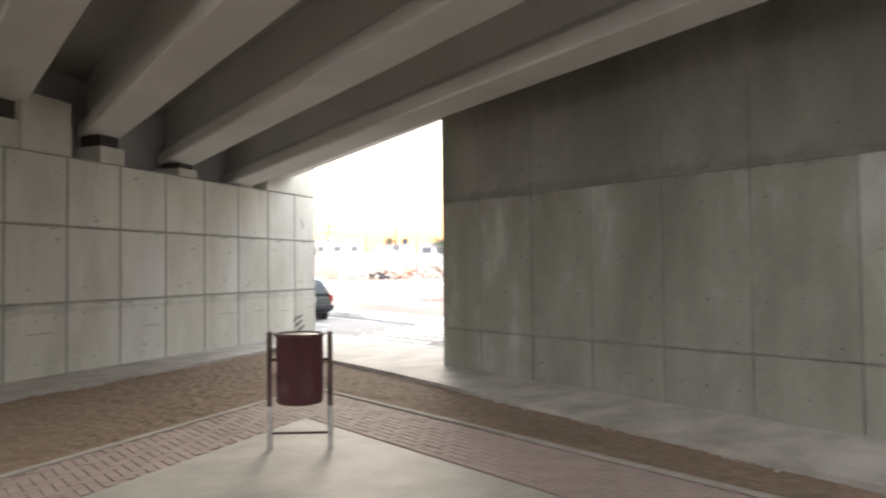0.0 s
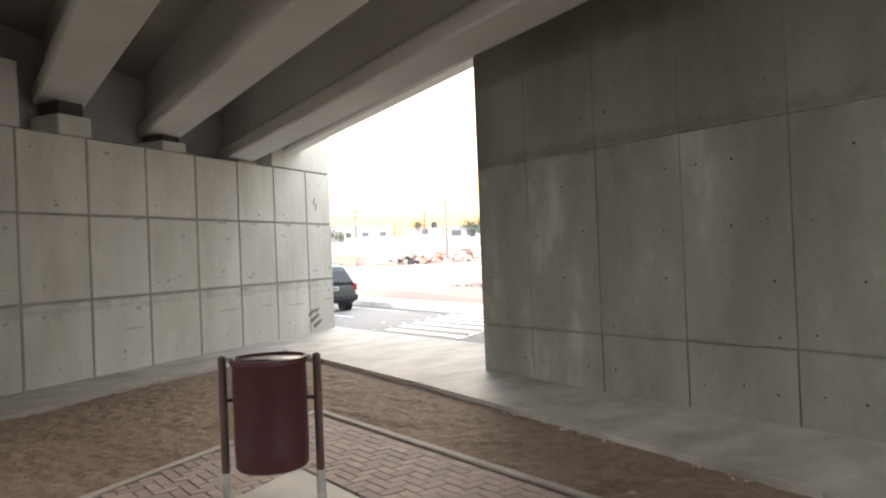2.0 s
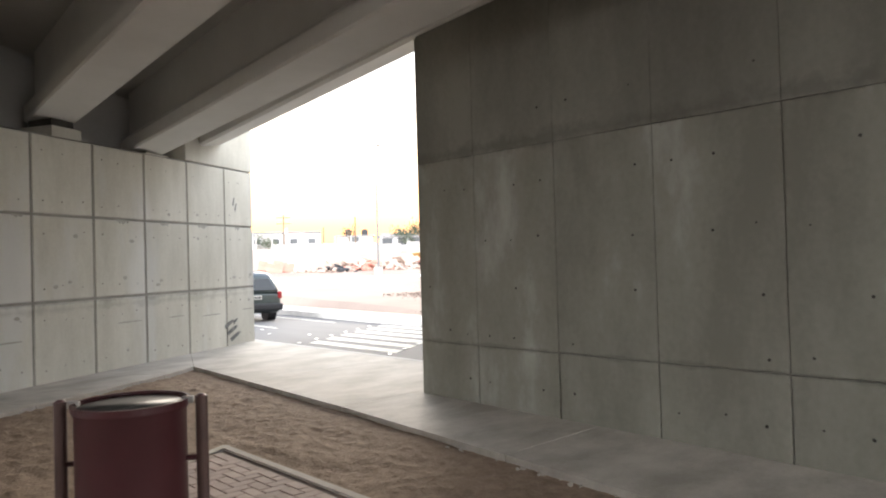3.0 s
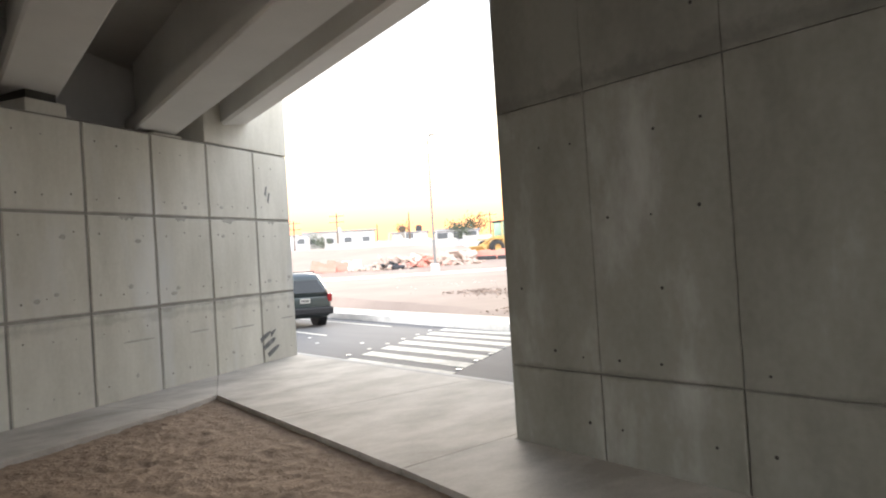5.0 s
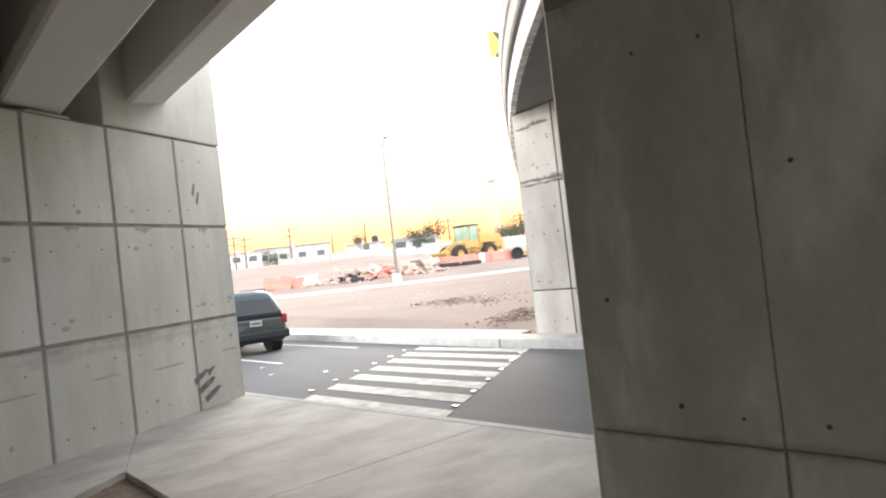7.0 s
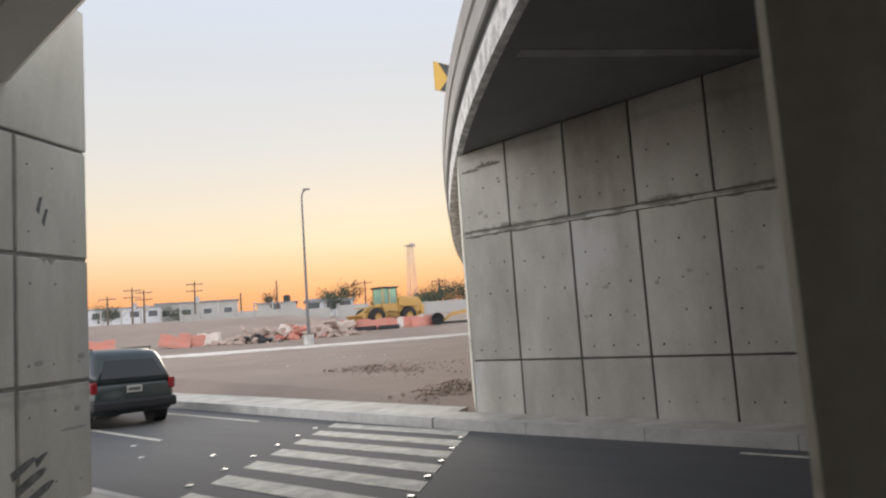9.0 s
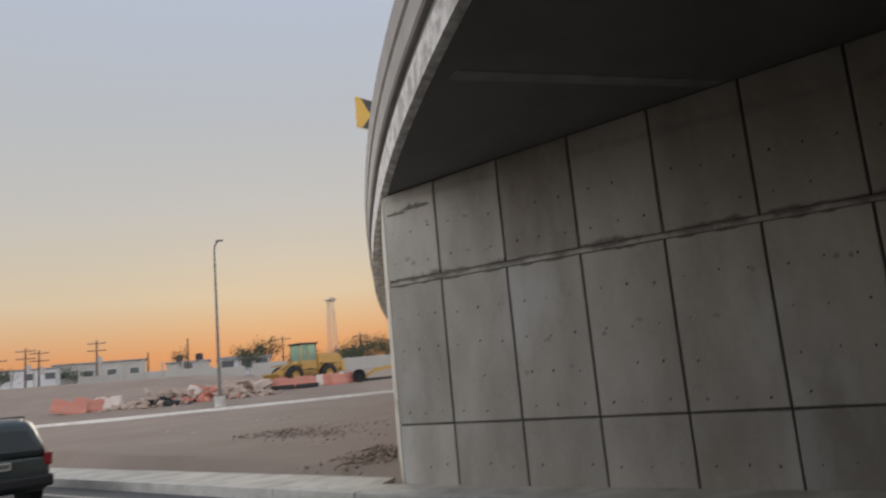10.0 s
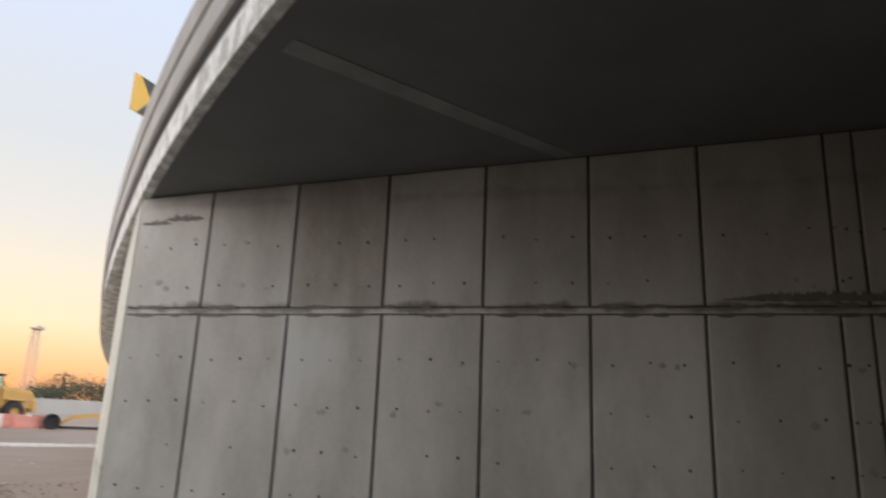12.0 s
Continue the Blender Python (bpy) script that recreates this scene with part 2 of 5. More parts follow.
# ---- the plan ----
SKEW = radians(29.0)                       # the abutment and the crossing run at this angle to the x axis
A_END = Vector((10.02, 19.42))             # the abutment's corner at the road
A_DIR = Vector((-math.cos(SKEW), -math.sin(SKEW)))   # along the abutment, away from the road
A_IN = Vector((math.sin(SKEW), -math.cos(SKEW)))     # out of its face, towards the underpass
B_X, B_THICK, B_END = 8.13, 0.72, 11.44    # inner side wall
C_X, C_END = 16.9, 19.35                   # far abutment across the road
ROAD_Z, KERB_X = -0.165, 10.02             # the road falls away from the near kerb
ROOF_BACK = -5.5                          # the deck's unseen other edge behind the walk's start, set for light let in
A_FRAME = Matrix(((A_DIR.x, -A_IN.x, 0, A_END.x), (A_DIR.y, -A_IN.y, 0, A_END.y), (0, 0, 1, 0), (0, 0, 0, 1)))   # u along, v into the wall
B_FRAME = Matrix(((0, 1, 0, B_X), (-1, 0, 0, B_END), (0, 0, 1, 0), (0, 0, 0, 1)))
C_FRAME = Matrix(((0, 1, 0, C_X), (-1, 0, 0, C_END), (0, 0, 1, 0), (0, 0, 0, 1)))


def roof_z(x, y):
    """Underside of the deck slab above the underpass: it falls ahead and towards the road."""
    return 5.35 + 0.055 * (11.5 - y) + 0.10 * (8.4 - x)


def beam_z(x, y):
    """Underside of the girders."""
    return 4.10 + 0.045 * (14 - y) + 0.115 * (7.0 - x)


def b_top(y):
    return 4.66 + 0.075 * (B_END - y)


def edge_z(x, y):
    """Underside of the deck's edge beam."""
    return 4.65 + 0.062 * (14 - y)


def c_top(y):
    return 4.75 + 0.05 * (C_END - y)


def road_z(x, y=0.0):
    """The asphalt's surface, with its fall towards the far kerb."""
    return ROAD_Z - 0.019 * max(0.0, x - 10.3)


def structure(ob, label, category):
    return tagged(ob, label, category, kind="structure")


# ---- ground: one sheet of bare earth to the horizon ----
def walk_edge(y):
    """Side of the dirt bed along the side wall's pavement."""
    return 7.24 - 0.07 * (16.45 - y)


def far_kerb(y):
    return 16.03 + max(0.0, y - 19.0) * 0.08


LAND = [(0, -0.05), (14, -0.05), (43, 0.80), (49, 1.25), (54, 1.65), (62, 2.2), (75, 2.45), (120, 4.4), (150, 4.6), (9000, 4.6)]


def land_z(x, y):
    """The open lot beyond the road, rising away from it, with a bank on the side of the low buildings."""
    d = math.hypot(x - 7, y - 12)
    for (d0, z0), (d1, z1) in zip(LAND, LAND[1:]):
        if d <= d1:
            z = z0 + (z1 - z0) * (d - d0) / (d1 - d0)
            break
    az = math.degrees(math.atan2(x - 7, y - 12))
    side = min(1.0, max(0.0, (43 - az) / 6))
    return z + side * 0.9 * min(1.0, max(0.0, (d - 52) / 8)) * min(1.0, max(0.0, (130 - d) / 50))


def walk_z(x, y):
    """The pavement along the side wall falls gently away from the road."""
    return -0.014 * min(9.0, max(0.0, 11.2 - y)) * min(1.0, max(0.0, (x - 5.2) / 1.2))


def ground_z(x, y):
    if x < KERB_X - 0.5:
        return -0.065 + walk_z(x, y)
    if x < far_kerb(y) + 1.15:
        return -0.4
    if x < far_kerb(y) + 1.8:
        return min(-0.11, land_z(x, y))
    return land_z(x, y)


def calm(x, y):
    """How rough the dirt lies: trodden flatter against the pavement's edge."""
    return 0.4 + 0.6 * min(1.0, max(0.0, (walk_edge(y) - x) / 0.5))


def spaced(stops):
    """Coordinates from (start, end, step) stretches."""
    out = []
    for a, b, s in stops:
        k = max(1, round((b - a) / s))
        out += [a + (b - a) * i / k for i in range(k)]
    return out + [stops[-1][1]]


gx = spaced([(-3000, -400, 650), (-400, -60, 60), (-60, -8, 6), (-8, -2, 0.5), (-2, 1.4, 0.08), (1.4, 7.6, 0.04), (7.6, 10.3, 0.5), (10.3, 15.5, 1.3), (15.5, 20, 0.25), (20, 60, 0.6), (60, 120, 3), (120, 400, 40), (400, 3000, 650)])
gy = spaced([(-3000, -400, 650), (-400, -60, 60), (-60, -6, 6), (-6, 2, 0.5), (2, 18.2, 0.045), (18.2, 24, 0.3), (24, 70, 0.7), (70, 130, 3), (130, 400, 40), (400, 3000, 650)])
verts, faces = [], []
for y in gy:
    for x in gx:
        z = ground_z(x, y)
        if -2 <= x <= 7.6 and 2 <= y <= 18.2:
            z += calm(x, y) * (0.025 * noise.noise((x * 1.7, y * 1.7, 0)) + 0.01 * noise.noise((x * 4.5, y * 4.5, 3)) + 0.022 * noise.noise((x * 8.5, y * 8.5, 7)) + 0.02 * abs(noise.noise((x * 13.0, y * 13.0, 2))))
        elif 17 < x < 120 and 12 < y < 130:
            z += 0.06 * noise.noise((x * 0.28, y * 0.28, 1)) + 0.018 * noise.noise((x * 0.8, y * 0.8, 5))
        verts.append((x, y, z))
w = len(gx)
for j in range(len(gy) - 1):
    for i in range(w - 1):
        a = j * w + i
        faces.append((a, a + 1, a + 1 + w, a + w))
me = bpy.data.meshes.new("ground")
me.from_pydata(verts, [], faces)
me.materials.append(M_DIRT)
me.materials.append(M_LOT)
for p in me.polygons:
    p.use_smooth = True
    p.material_index = int(p.center.x > 15.5)
structure(new("ground", me), "bare brown trodden earth with soft footprints", "ground")

# ---- road, kerbs, pavements ----
bm = bmesh.new()
prism(bm, [(KERB_X + 0.1, -150), (16.4, -150), (16.4, 19), (far_kerb(200) + 0.3, 200), (KERB_X + 0.1, 200)], -0.6, road_z)
structure(mesh_ob("road", bm, M_ASPHALT), "dark grey asphalt road with worn surface", "road")
bm = bmesh.new()
box(bm, KERB_X - 0.02, KERB_X + 0.13, -40, 60, -0.45, 0.0, bevel=0.02)
structure(mesh_ob("kerb_1", bm, M_KERB), "low worn concrete kerb along the road", "kerb")
FAR_Z = -0.088
bm = bmesh.new()
for k in range(24):                         # kerb stones of the far side
    y0, y1 = -29 + 2.03 * k, -29 + 2.03 * (k + 1) - 0.012
    prism(bm, [(far_kerb(y0), y0), (far_kerb(y0) + 0.18, y0), (far_kerb(y1) + 0.18, y1), (far_kerb(y1), y1)], -0.4, FAR_Z)
for k in range(30):
    y0, y1 = 19.75 + 2.03 * k, 19.75 + 2.03 * (k + 1) - 0.012
    prism(bm, [(far_kerb(y0), y0), (far_kerb(y0) + 0.18, y0), (far_kerb(y1) + 0.18, y1), (far_kerb(y1), y1)], -0.4, FAR_Z)
structure(mesh_ob("kerb_2", bm, M_KERB), "pale concrete kerb of the opposite pavement", "kerb")
bm = bmesh.new()
prism(bm, [(far_kerb(-40) + 0.19, -40), (C_X - 0.005, -40), (C_X - 0.005, C_END + 0.5), (far_kerb(C_END + 0.5) + 1.4, C_END + 0.7), (far_kerb(80) + 1.5, 80), (far_kerb(80) + 0.19, 80), (far_kerb(19) + 0.19, 19)], -0.4, FAR_Z - 0.004)
structure(mesh_ob("pavement_far", bm, M_WALK), "pale concrete pavement across the road", "pavement")
# pavement under the bridge: slabs between dirt bed, walls and road
slabs = []
ys = [-12, -9, -6, -3, 0, 2.9, 5.8, 8.7]
for y0, y1 in zip(ys, ys[1:]):
    slabs.append([(walk_edge(y0), y0), (B_X - 0.002, y0), (B_X - 0.002, y1 - 0.012), (walk_edge(y1), y1 - 0.012)])
slabs.append([(walk_edge(8.7), 8.7), (B_X - 0.002, 8.7), (B_X - 0.002, B_END + 0.01), (KERB_X - 0.03, B_END + 0.01), (KERB_X - 0.03, 11.6), (walk_edge(11.5), 11.5)])
slabs.append([(walk_edge(11.5), 11.512), (KERB_X - 0.03, 11.612), (KERB_X - 0.03, 14.18), (walk_edge(14.25), 14.25)])
slabs.append([(walk_edge(14.25), 14.262), (KERB_X - 0.03, 14.192), (KERB_X - 0.03, A_END.y - 0.02), tuple(A_END + A_DIR * 2.33 + A_IN * 0.002), (7.24, 16.45)])
u = 2.34
while u < 16:
    a, b = A_END + A_DIR * u, A_END + A_DIR * (u + 2.43)
    slabs.append([tuple(b + A_IN * 1.37), tuple((a if u > 2.4 else A_END + A_DIR * 2.34) + A_IN * 1.37) if u > 2.4 else (7.235, 16.455), tuple(a + A_IN * 0.002), tuple(b + A_IN * 0.002)])
    u += 2.44
bm = bmesh.new()
for s in slabs:
    prism(bm, s, -0.34, walk_z)
bmesh.ops.recalc_face_normals(bm, faces=bm.faces)
structure(mesh_ob("pavement", bm, M_WALK), "smooth pale concrete pavement in poured bays", "pavement")
bm = bmesh.new()
box(bm, B_X + B_THICK, KERB_X - 0.03, -40, B_END - 0.002, -0.14, 0.0)
structure(mesh_ob("pavement_roadside", bm, M_WALK), "pale concrete roadside pavement", "pavement")
# ---- walkway pad and the brick band's bed ----
PAD = Vector((3.85, 8.87))
s28, c28 = math.sin(radians(28)), math.cos(radians(28))
bm = bmesh.new()
prism(bm, [tuple(PAD), (PAD.x - 12 * c28, PAD.y - 12 * s28), (PAD.x - 12 * c28, -12), (PAD.x - 0.08, -12)], -0.2, 0.012)
structure(mesh_ob("pavement_pad", bm, M_PAD), "smooth pale concrete walkway", "pavement")
OUT = Vector((5.0, 10.72))
bm = bmesh.new()
prism(bm, [(PAD.x + 0.004, -12), (OUT.x - 0.02, -12), tuple(OUT), (OUT.x - 13 * c28, OUT.y - 13 * s28), (PAD.x - 12 * c28, PAD.y - 12 * s28 + 0.004), (PAD.x, PAD.y + 0.005)], -0.2, -0.002)
structure(mesh_ob("brick_bed", bm, M_MORTAR), "sandy joints under red paving bricks", "paving")
bm = bmesh.new()
prism(bm, [(OUT.x - 0.02, -12), (OUT.x + 0.05, -12), (OUT.x + 0.07, OUT.y + 0.05), tuple(OUT)], -0.2, 0.02)
prism(bm, [(OUT.x - 13 * c28, OUT.y - 13 * s28), tuple(OUT), (OUT.x + 0.09, OUT.y + 0.05), (OUT.x + 0.04, OUT.y + 0.11), (OUT.x - 13 * c28 - 0.04, OUT.y - 13 * s28 + 0.09)], -0.2, 0.02)
structure(mesh_ob("kerb_4", bm, M_EDGING), "thin concrete strip edging the brick paving", "kerb")

# ---- walls: bodies behind the formwork panels ----
def wall_body(name, frame_m, u0, u1, v0, v1, top, label, material):
    """A wall in its own frame: u along, v in depth, top(u) its height."""
    bm = bmesh.new()
    n = 24
    poly = [(u0 + (u1 - u0) * i / n, v0) for i in range(n + 1)] + [(u1 - (u1 - u0) * i / n, v1) for i in range(n + 1)]
    prism(bm, poly, -0.6, lambda a, b: top(a))
    bmesh.ops.transform(bm, matrix=frame_m, verts=bm.verts)
    bmesh.ops.recalc_face_normals(bm, faces=bm.faces)
    return structure(mesh_ob(name, bm, material), label, "wall")


GAP = 0.022
# two unseen walls, added to limit the light from the side and behind
bm = boxed(-7.6, -7.0, ROOF_BACK, 9.7, -0.6, 7.6)
structure(mesh_ob("wall_closing", bm, M_CONC_A), "added unseen pale wall that stops and bounces side light", "wall")
bm = boxed(-7.6, 2.0, ROOF_BACK - 0.6, ROOF_BACK - 0.01, -0.6, 7.9)
structure(mesh_ob("wall_back_end", bm, M_CONC_B), "added unseen grey wall that stops light from behind", "wall")
wall_a = wall_body("wall_abutment", A_FRAME, 0.03, 17.0, GAP, 1.6, lambda u: 3.87, "pale formed concrete abutment with panel joints", M_JOINT_A)
# side and far walls run on unseen to keep light off the road side
wall_b = wall_body("wall_side", B_FRAME, 0.028, 41.4, GAP, B_THICK, lambda u: edge_z(0, B_END - u) + 0.02, "formed concrete side wall with tie holes, shade in its grey", M_JOINT_B)
wall_c = wall_body("wall_far", C_FRAME, 0.02, 50.0, GAP, 1.2, lambda u: c_top(C_END - u) - 0.004, "weathered formed concrete abutment across the road", M_JOINT)
# the abutment's paler colour stands in for light on the chamfered end
bm = bmesh.new()
prism(bm, [(0.027, 0.0), (0.0, 0.027), (0.0, B_THICK), (0.027, B_THICK)], -0.6, lambda u, v: b_top(B_END - u) - 0.004)
bmesh.ops.transform(bm, matrix=B_FRAME, verts=bm.verts)
bmesh.ops.recalc_face_normals(bm, faces=bm.faces)
structure(mesh_ob("wall_end", bm, M_CONC_A), "chamfered end of the side wall, lit pale by its colour", "wall")
# cheek and back wall above the bearing ledge
bm = bmesh.new()
box(bm, 0.0, 2.35, 0.0, 1.6, 3.885, 5.6, A_FRAME, bevel=0.02)
structure(mesh_ob("wall_cheek", bm, M_CONC_A), "concrete cheek wall at the bridge's edge", "wall")
bm = bmesh.new()
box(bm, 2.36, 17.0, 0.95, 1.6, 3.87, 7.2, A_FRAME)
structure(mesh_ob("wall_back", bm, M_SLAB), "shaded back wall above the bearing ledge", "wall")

# ---- roof of the underpass: slab, girders, edge beam ----
def loft_y(bm, profile, y_of, y0, n=16, drift=-99.0):
    """A bar along y from y0 to its skewed end y_of(x), drifting sideways past drift; profile gives (x, z above a base, base function)."""
    rings = []
    for i in range(n + 1):
        ring = []
        for x, dz, base in profile:
            y = y0 + (y_of(x) - y0) * i / n
            ring.append(bm.verts.new((x + 0.035 * (max(y, drift) - 14), y, base(x, y) + dz)))
        rings.append(ring)
    k = len(profile)
    for a, b in zip(rings, rings[1:]):
        for i in range(k):
            bm.faces.new((a[i], a[(i + 1) % k], b[(i + 1) % k], b[i]))
    bm.faces.new(rings[0])
    bm.faces.new(rings[-1])
    bmesh.ops.recalc_face_normals(bm, faces=bm.faces)
    return bm


def a_line(x, into):
    """y of the abutment's face at x, moved into the wall."""
    return A_END.y + (x - A_END.x) * math.tan(SKEW) + into / math.cos(SKEW)


bm = bmesh.new()
loft_y(bm, [(-8, 0, roof_z), (8.9, 0, roof_z), (8.9, 0.45, roof_z), (-8, 0.45, roof_z)], lambda x: a_line(x, 1.3), ROOF_BACK)
structure(mesh_ob("ceiling", bm, M_SLAB), "grey concrete bridge deck seen from below", "ceiling")
GIRDERS = [(6.60 - 1.83 * k, 7.30 - 1.80 * k) for k in range(8)]
for i, (xa, xb) in enumerate(GIRDERS):
    xm = (xa + xb) / 2

    def gz(x, y, xm=xm):
        return beam_z(xm, y)

    top = roof_z(xm, 12) - beam_z(xm, 12)
    bm = bmesh.new()
    loft_y(bm, [(xa + 0.03, 0, gz), (xb - 0.03, 0, gz), (xb, 0.03, gz), (xb, 0.24, gz), (xb - 0.2, 0.42, gz), (xb - 0.2, top + 0.3, gz), (xa + 0.2, top + 0.3, gz), (xa + 0.2, 0.42, gz), (xa, 0.24, gz), (xa, 0.03, gz)],
           lambda x: a_line(x, 0.75), ROOF_BACK)
    structure(mesh_ob("girder", bm, M_BEAM), "long precast concrete bridge girder", "girder")
    # bearing block on the ledge
    cy = a_line(xm, 0.42)
    zb = beam_z(xm, cy)
    if zb > 3.9:
        lift = 0.6 * max(0.06, zb - 3.87)
        bm = boxed(-0.30, 0.30, -0.33, 0.33, 0, lift, pose(xm + 0.035 * (cy - 14), cy, 3.87, 0, 0, 29), 0.015)
        structure(mesh_ob("bearing_block", bm, M_CONC_A), "concrete bearing block under a girder", "bearing block")
        bm = boxed(-0.22, 0.22, -0.24, 0.24, 0, zb - 3.87 - lift + 0.01, pose(xm + 0.035 * (cy - 14), cy, 3.87 + lift, 0, 0, 29))
        structure(mesh_ob("bearing_pad", bm, M_JOINT), "dark rubber bearing pad", "bearing pad")
# stop block between two girders
bm = boxed(8.35, 9.35, 0.0, 0.8, 3.87, 4.85, A_FRAME, 0.02)
structure(mesh_ob("stop_block", bm, M_CONC_A), "concrete stop block on the bearing ledge", "stop block")
bm = bmesh.new()
loft_y(bm, [(8.26, -0.13, edge_z), (8.80, 0, edge_z), (8.86, 0.05, edge_z), (8.86, 1.2, edge_z), (8.20, 1.2, edge_z), (8.20, -0.09, edge_z)], lambda x: a_line(x, 2.5), ROOF_BACK, 28, 11.4)
structure(mesh_ob("edge_beam", bm, M_BEAM), "concrete edge beam of the bridge deck", "girder")

# ---- deck over the road with its curved edge ----
def edge_at(s):
    """Point and heading of the deck's curved edge; s = 0 at the far abutment's corner, negative towards the camera's side."""
    h0, r = radians(43.0), 55.0 if s < 0 else 120.0
    h = h0 - s / r
    x = C_X + r * (math.sin(h0) - math.sin(h))
    y = C_END + 0.02 + r * (math.cos(h) - math.cos(h0))
    return x, y, h


def edge_height(s):
    x, y, h = edge_at(s)
    return c_top(y) if s < 0 else c_top(C_END) - 0.045 * s


bm = bmesh.new()
rim = [edge_at(-0.5 * k)[:2] for k in range(0, 24)]
# the deck's unseen run to -30 is added to darken the far abutment
poly = [(C_X + 0.9, C_END - 0.5), (C_X + 0.9, C_END + 0.6)] + rim + [(8.3, 10.9), (8.3, -30), (C_X + 0.9, -30)]
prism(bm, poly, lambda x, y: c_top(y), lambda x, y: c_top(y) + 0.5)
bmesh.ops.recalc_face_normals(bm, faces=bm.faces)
structure(mesh_ob("deck_over_road", bm, M_DECK), "smooth concrete deck over the road, shade in its colour", "ceiling")
arc = [(*edge_at(s)[:2], edge_height(s), edge_at(s)[2]) for s in [-12 + 0.5 * k for k in range(0, 84)]]
bm = sweep(bmesh.new(), arc, [(0.6, 0.06), (0.6, 0.42), (0.02, 0.42), (-0.02, 0.40), (-0.02, 0.0), (0.02, -0.006), (0.10, -0.006), (0.12, 0.06)])
structure(mesh_ob("deck_fascia", bm, M_FASCIA), "light peeling concrete fascia along the curved deck", "fascia")
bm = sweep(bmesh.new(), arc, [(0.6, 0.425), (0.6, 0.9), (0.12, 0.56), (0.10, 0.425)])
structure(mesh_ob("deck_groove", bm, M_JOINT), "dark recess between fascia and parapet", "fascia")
bm = sweep(bmesh.new(), arc, [(0.5, 0.58), (0.5, 1.30), (0.30, 1.37), (-0.06, 1.37), (-0.12, 1.33), (-0.10, 1.02), (-0.04, 0.98), (-0.08, 0.94), (-0.08, 0.60), (-0.05, 0.57)])
structure(mesh_ob("parapet", bm, M_PARAPET), "curved concrete parapet of the ramp", "parapet")
# retaining wall of the ramp, beyond the far abutment
RAMP_H, RAMP_R = radians(40.3), 130.0


def ramp_at(s):
    """Foot of the ramp's wall, set back under the parapet as it leaves the corner."""
    h = RAMP_H - s / RAMP_R
    return (C_X + 0.01 + RAMP_R * (math.sin(RAMP_H) - math.sin(h)), C_END + 0.02 + RAMP_R * (math.cos(h) - math.cos(RAMP_H)), h)


arc2 = [(*ramp_at(s)[:2], edge_height(s) - 4.75, ramp_at(s)[2]) for s in [0.02 + 0.6 * k for k in range(0, 50)]]
bm = sweep(bmesh.new(), arc2, [(0.5, -0.6), (0.5, 4.745), (0.0, 4.745), (0.0, -0.6)])
structure(mesh_ob("wall_ramp", bm, M_CONC_A), "pale concrete retaining wall of the ramp", "wall")
# pale diagonal band across the deck's soffit
bm = bmesh.new()
prism(bm, [(13.75, 15.70), (13.89, 15.89), (16.88, 13.75), (16.88, 13.50)], lambda x, y: c_top(y) - 0.008, lambda x, y: c_top(y) + 0.02)
bmesh.ops.recalc_face_normals(bm, faces=bm.faces)
structure(mesh_ob("soffit_band", bm, M_BAND), "pale diagonal band across the deck's underside", "ceiling")

# ---- more materials ----
M_MAROON = mat("maroon_enamel", (0.072, 0.02, 0.024), 0.42, scale=3, amount=0.25, bump=0.05)
M_POST = mat("brown_post_enamel", (0.095, 0.052, 0.045), 0.5, scale=6, amount=0.35, bump=0.05)
M_SCUFF = mat("worn_galvanised_steel", (0.55, 0.54, 0.52), 0.45, metal=0.6, spots=(0.33, 0.31, 0.29), scale=9, bump=0.1)
M_STEEL = mat("galvanised_steel", (0.24, 0.235, 0.23), 0.6, metal=0.3, scale=4, amount=0.2, bump=0.05)
M_CAR = mat("dark_green_car_paint", (0.022, 0.032, 0.032), 0.28, scale=2, amount=0.2, bump=0.0, spec=0.6)
M_CAR_PALE = mat("pale_silver_car_paint", (0.27, 0.285, 0.30), 0.35, scale=2, amount=0.1, bump=0.0, spec=0.6)
M_TRIM = mat("black_plastic", (0.018, 0.018, 0.02), 0.6, scale=8, amount=0.2, bump=0.05)
M_CARGLASS = mat("tinted_glass", (0.010, 0.013, 0.015), 0.1, scale=1, amount=0.1, bump=0.0, spec=0.45)
M_RED = mat("red_lens", (0.22, 0.015, 0.018), 0.2, scale=5, amount=0.2, bump=0.0)
M_AMBER = mat("amber_lens", (0.55, 0.28, 0.10), 0.2, scale=5, amount=0.2, bump=0.0)
M_CHROME = mat("silver_alloy", (0.50, 0.50, 0.51), 0.35, metal=0.3, scale=5, amount=0.2, bump=0.0)
M_RUBBER = mat("tyre_rubber", (0.022, 0.021, 0.02), 0.85, scale=10, amount=0.3, bump=0.2)
M_PLATE = mat("pale_number_plate", (0.40, 0.39, 0.36), 0.5, scale=8, amount=0.15, bump=0.0)
# machine yellow and barrier red are dulled to carry the distance haze
M_YELLOW = mat("yellow_machine_paint", (0.41, 0.235, 0.055), 0.6, spots=(0.32, 0.20, 0.075), scale=1.5, bump=0.05)
M_BARRIER = mat("orange_red_plastic", (0.47, 0.155, 0.11), 0.6, spots=(0.38, 0.19, 0.15), scale=2, bump=0.05)
M_BARRIER_W = mat("pale_plastic", (0.55, 0.48, 0.43), 0.6, scale=2, amount=0.2, bump=0.05)
M_RUBBLE = mat("dusty_rubble", (0.42, 0.33, 0.275), 0.95, spots=(0.27, 0.20, 0.165), scale=1.2, bump=0.4)
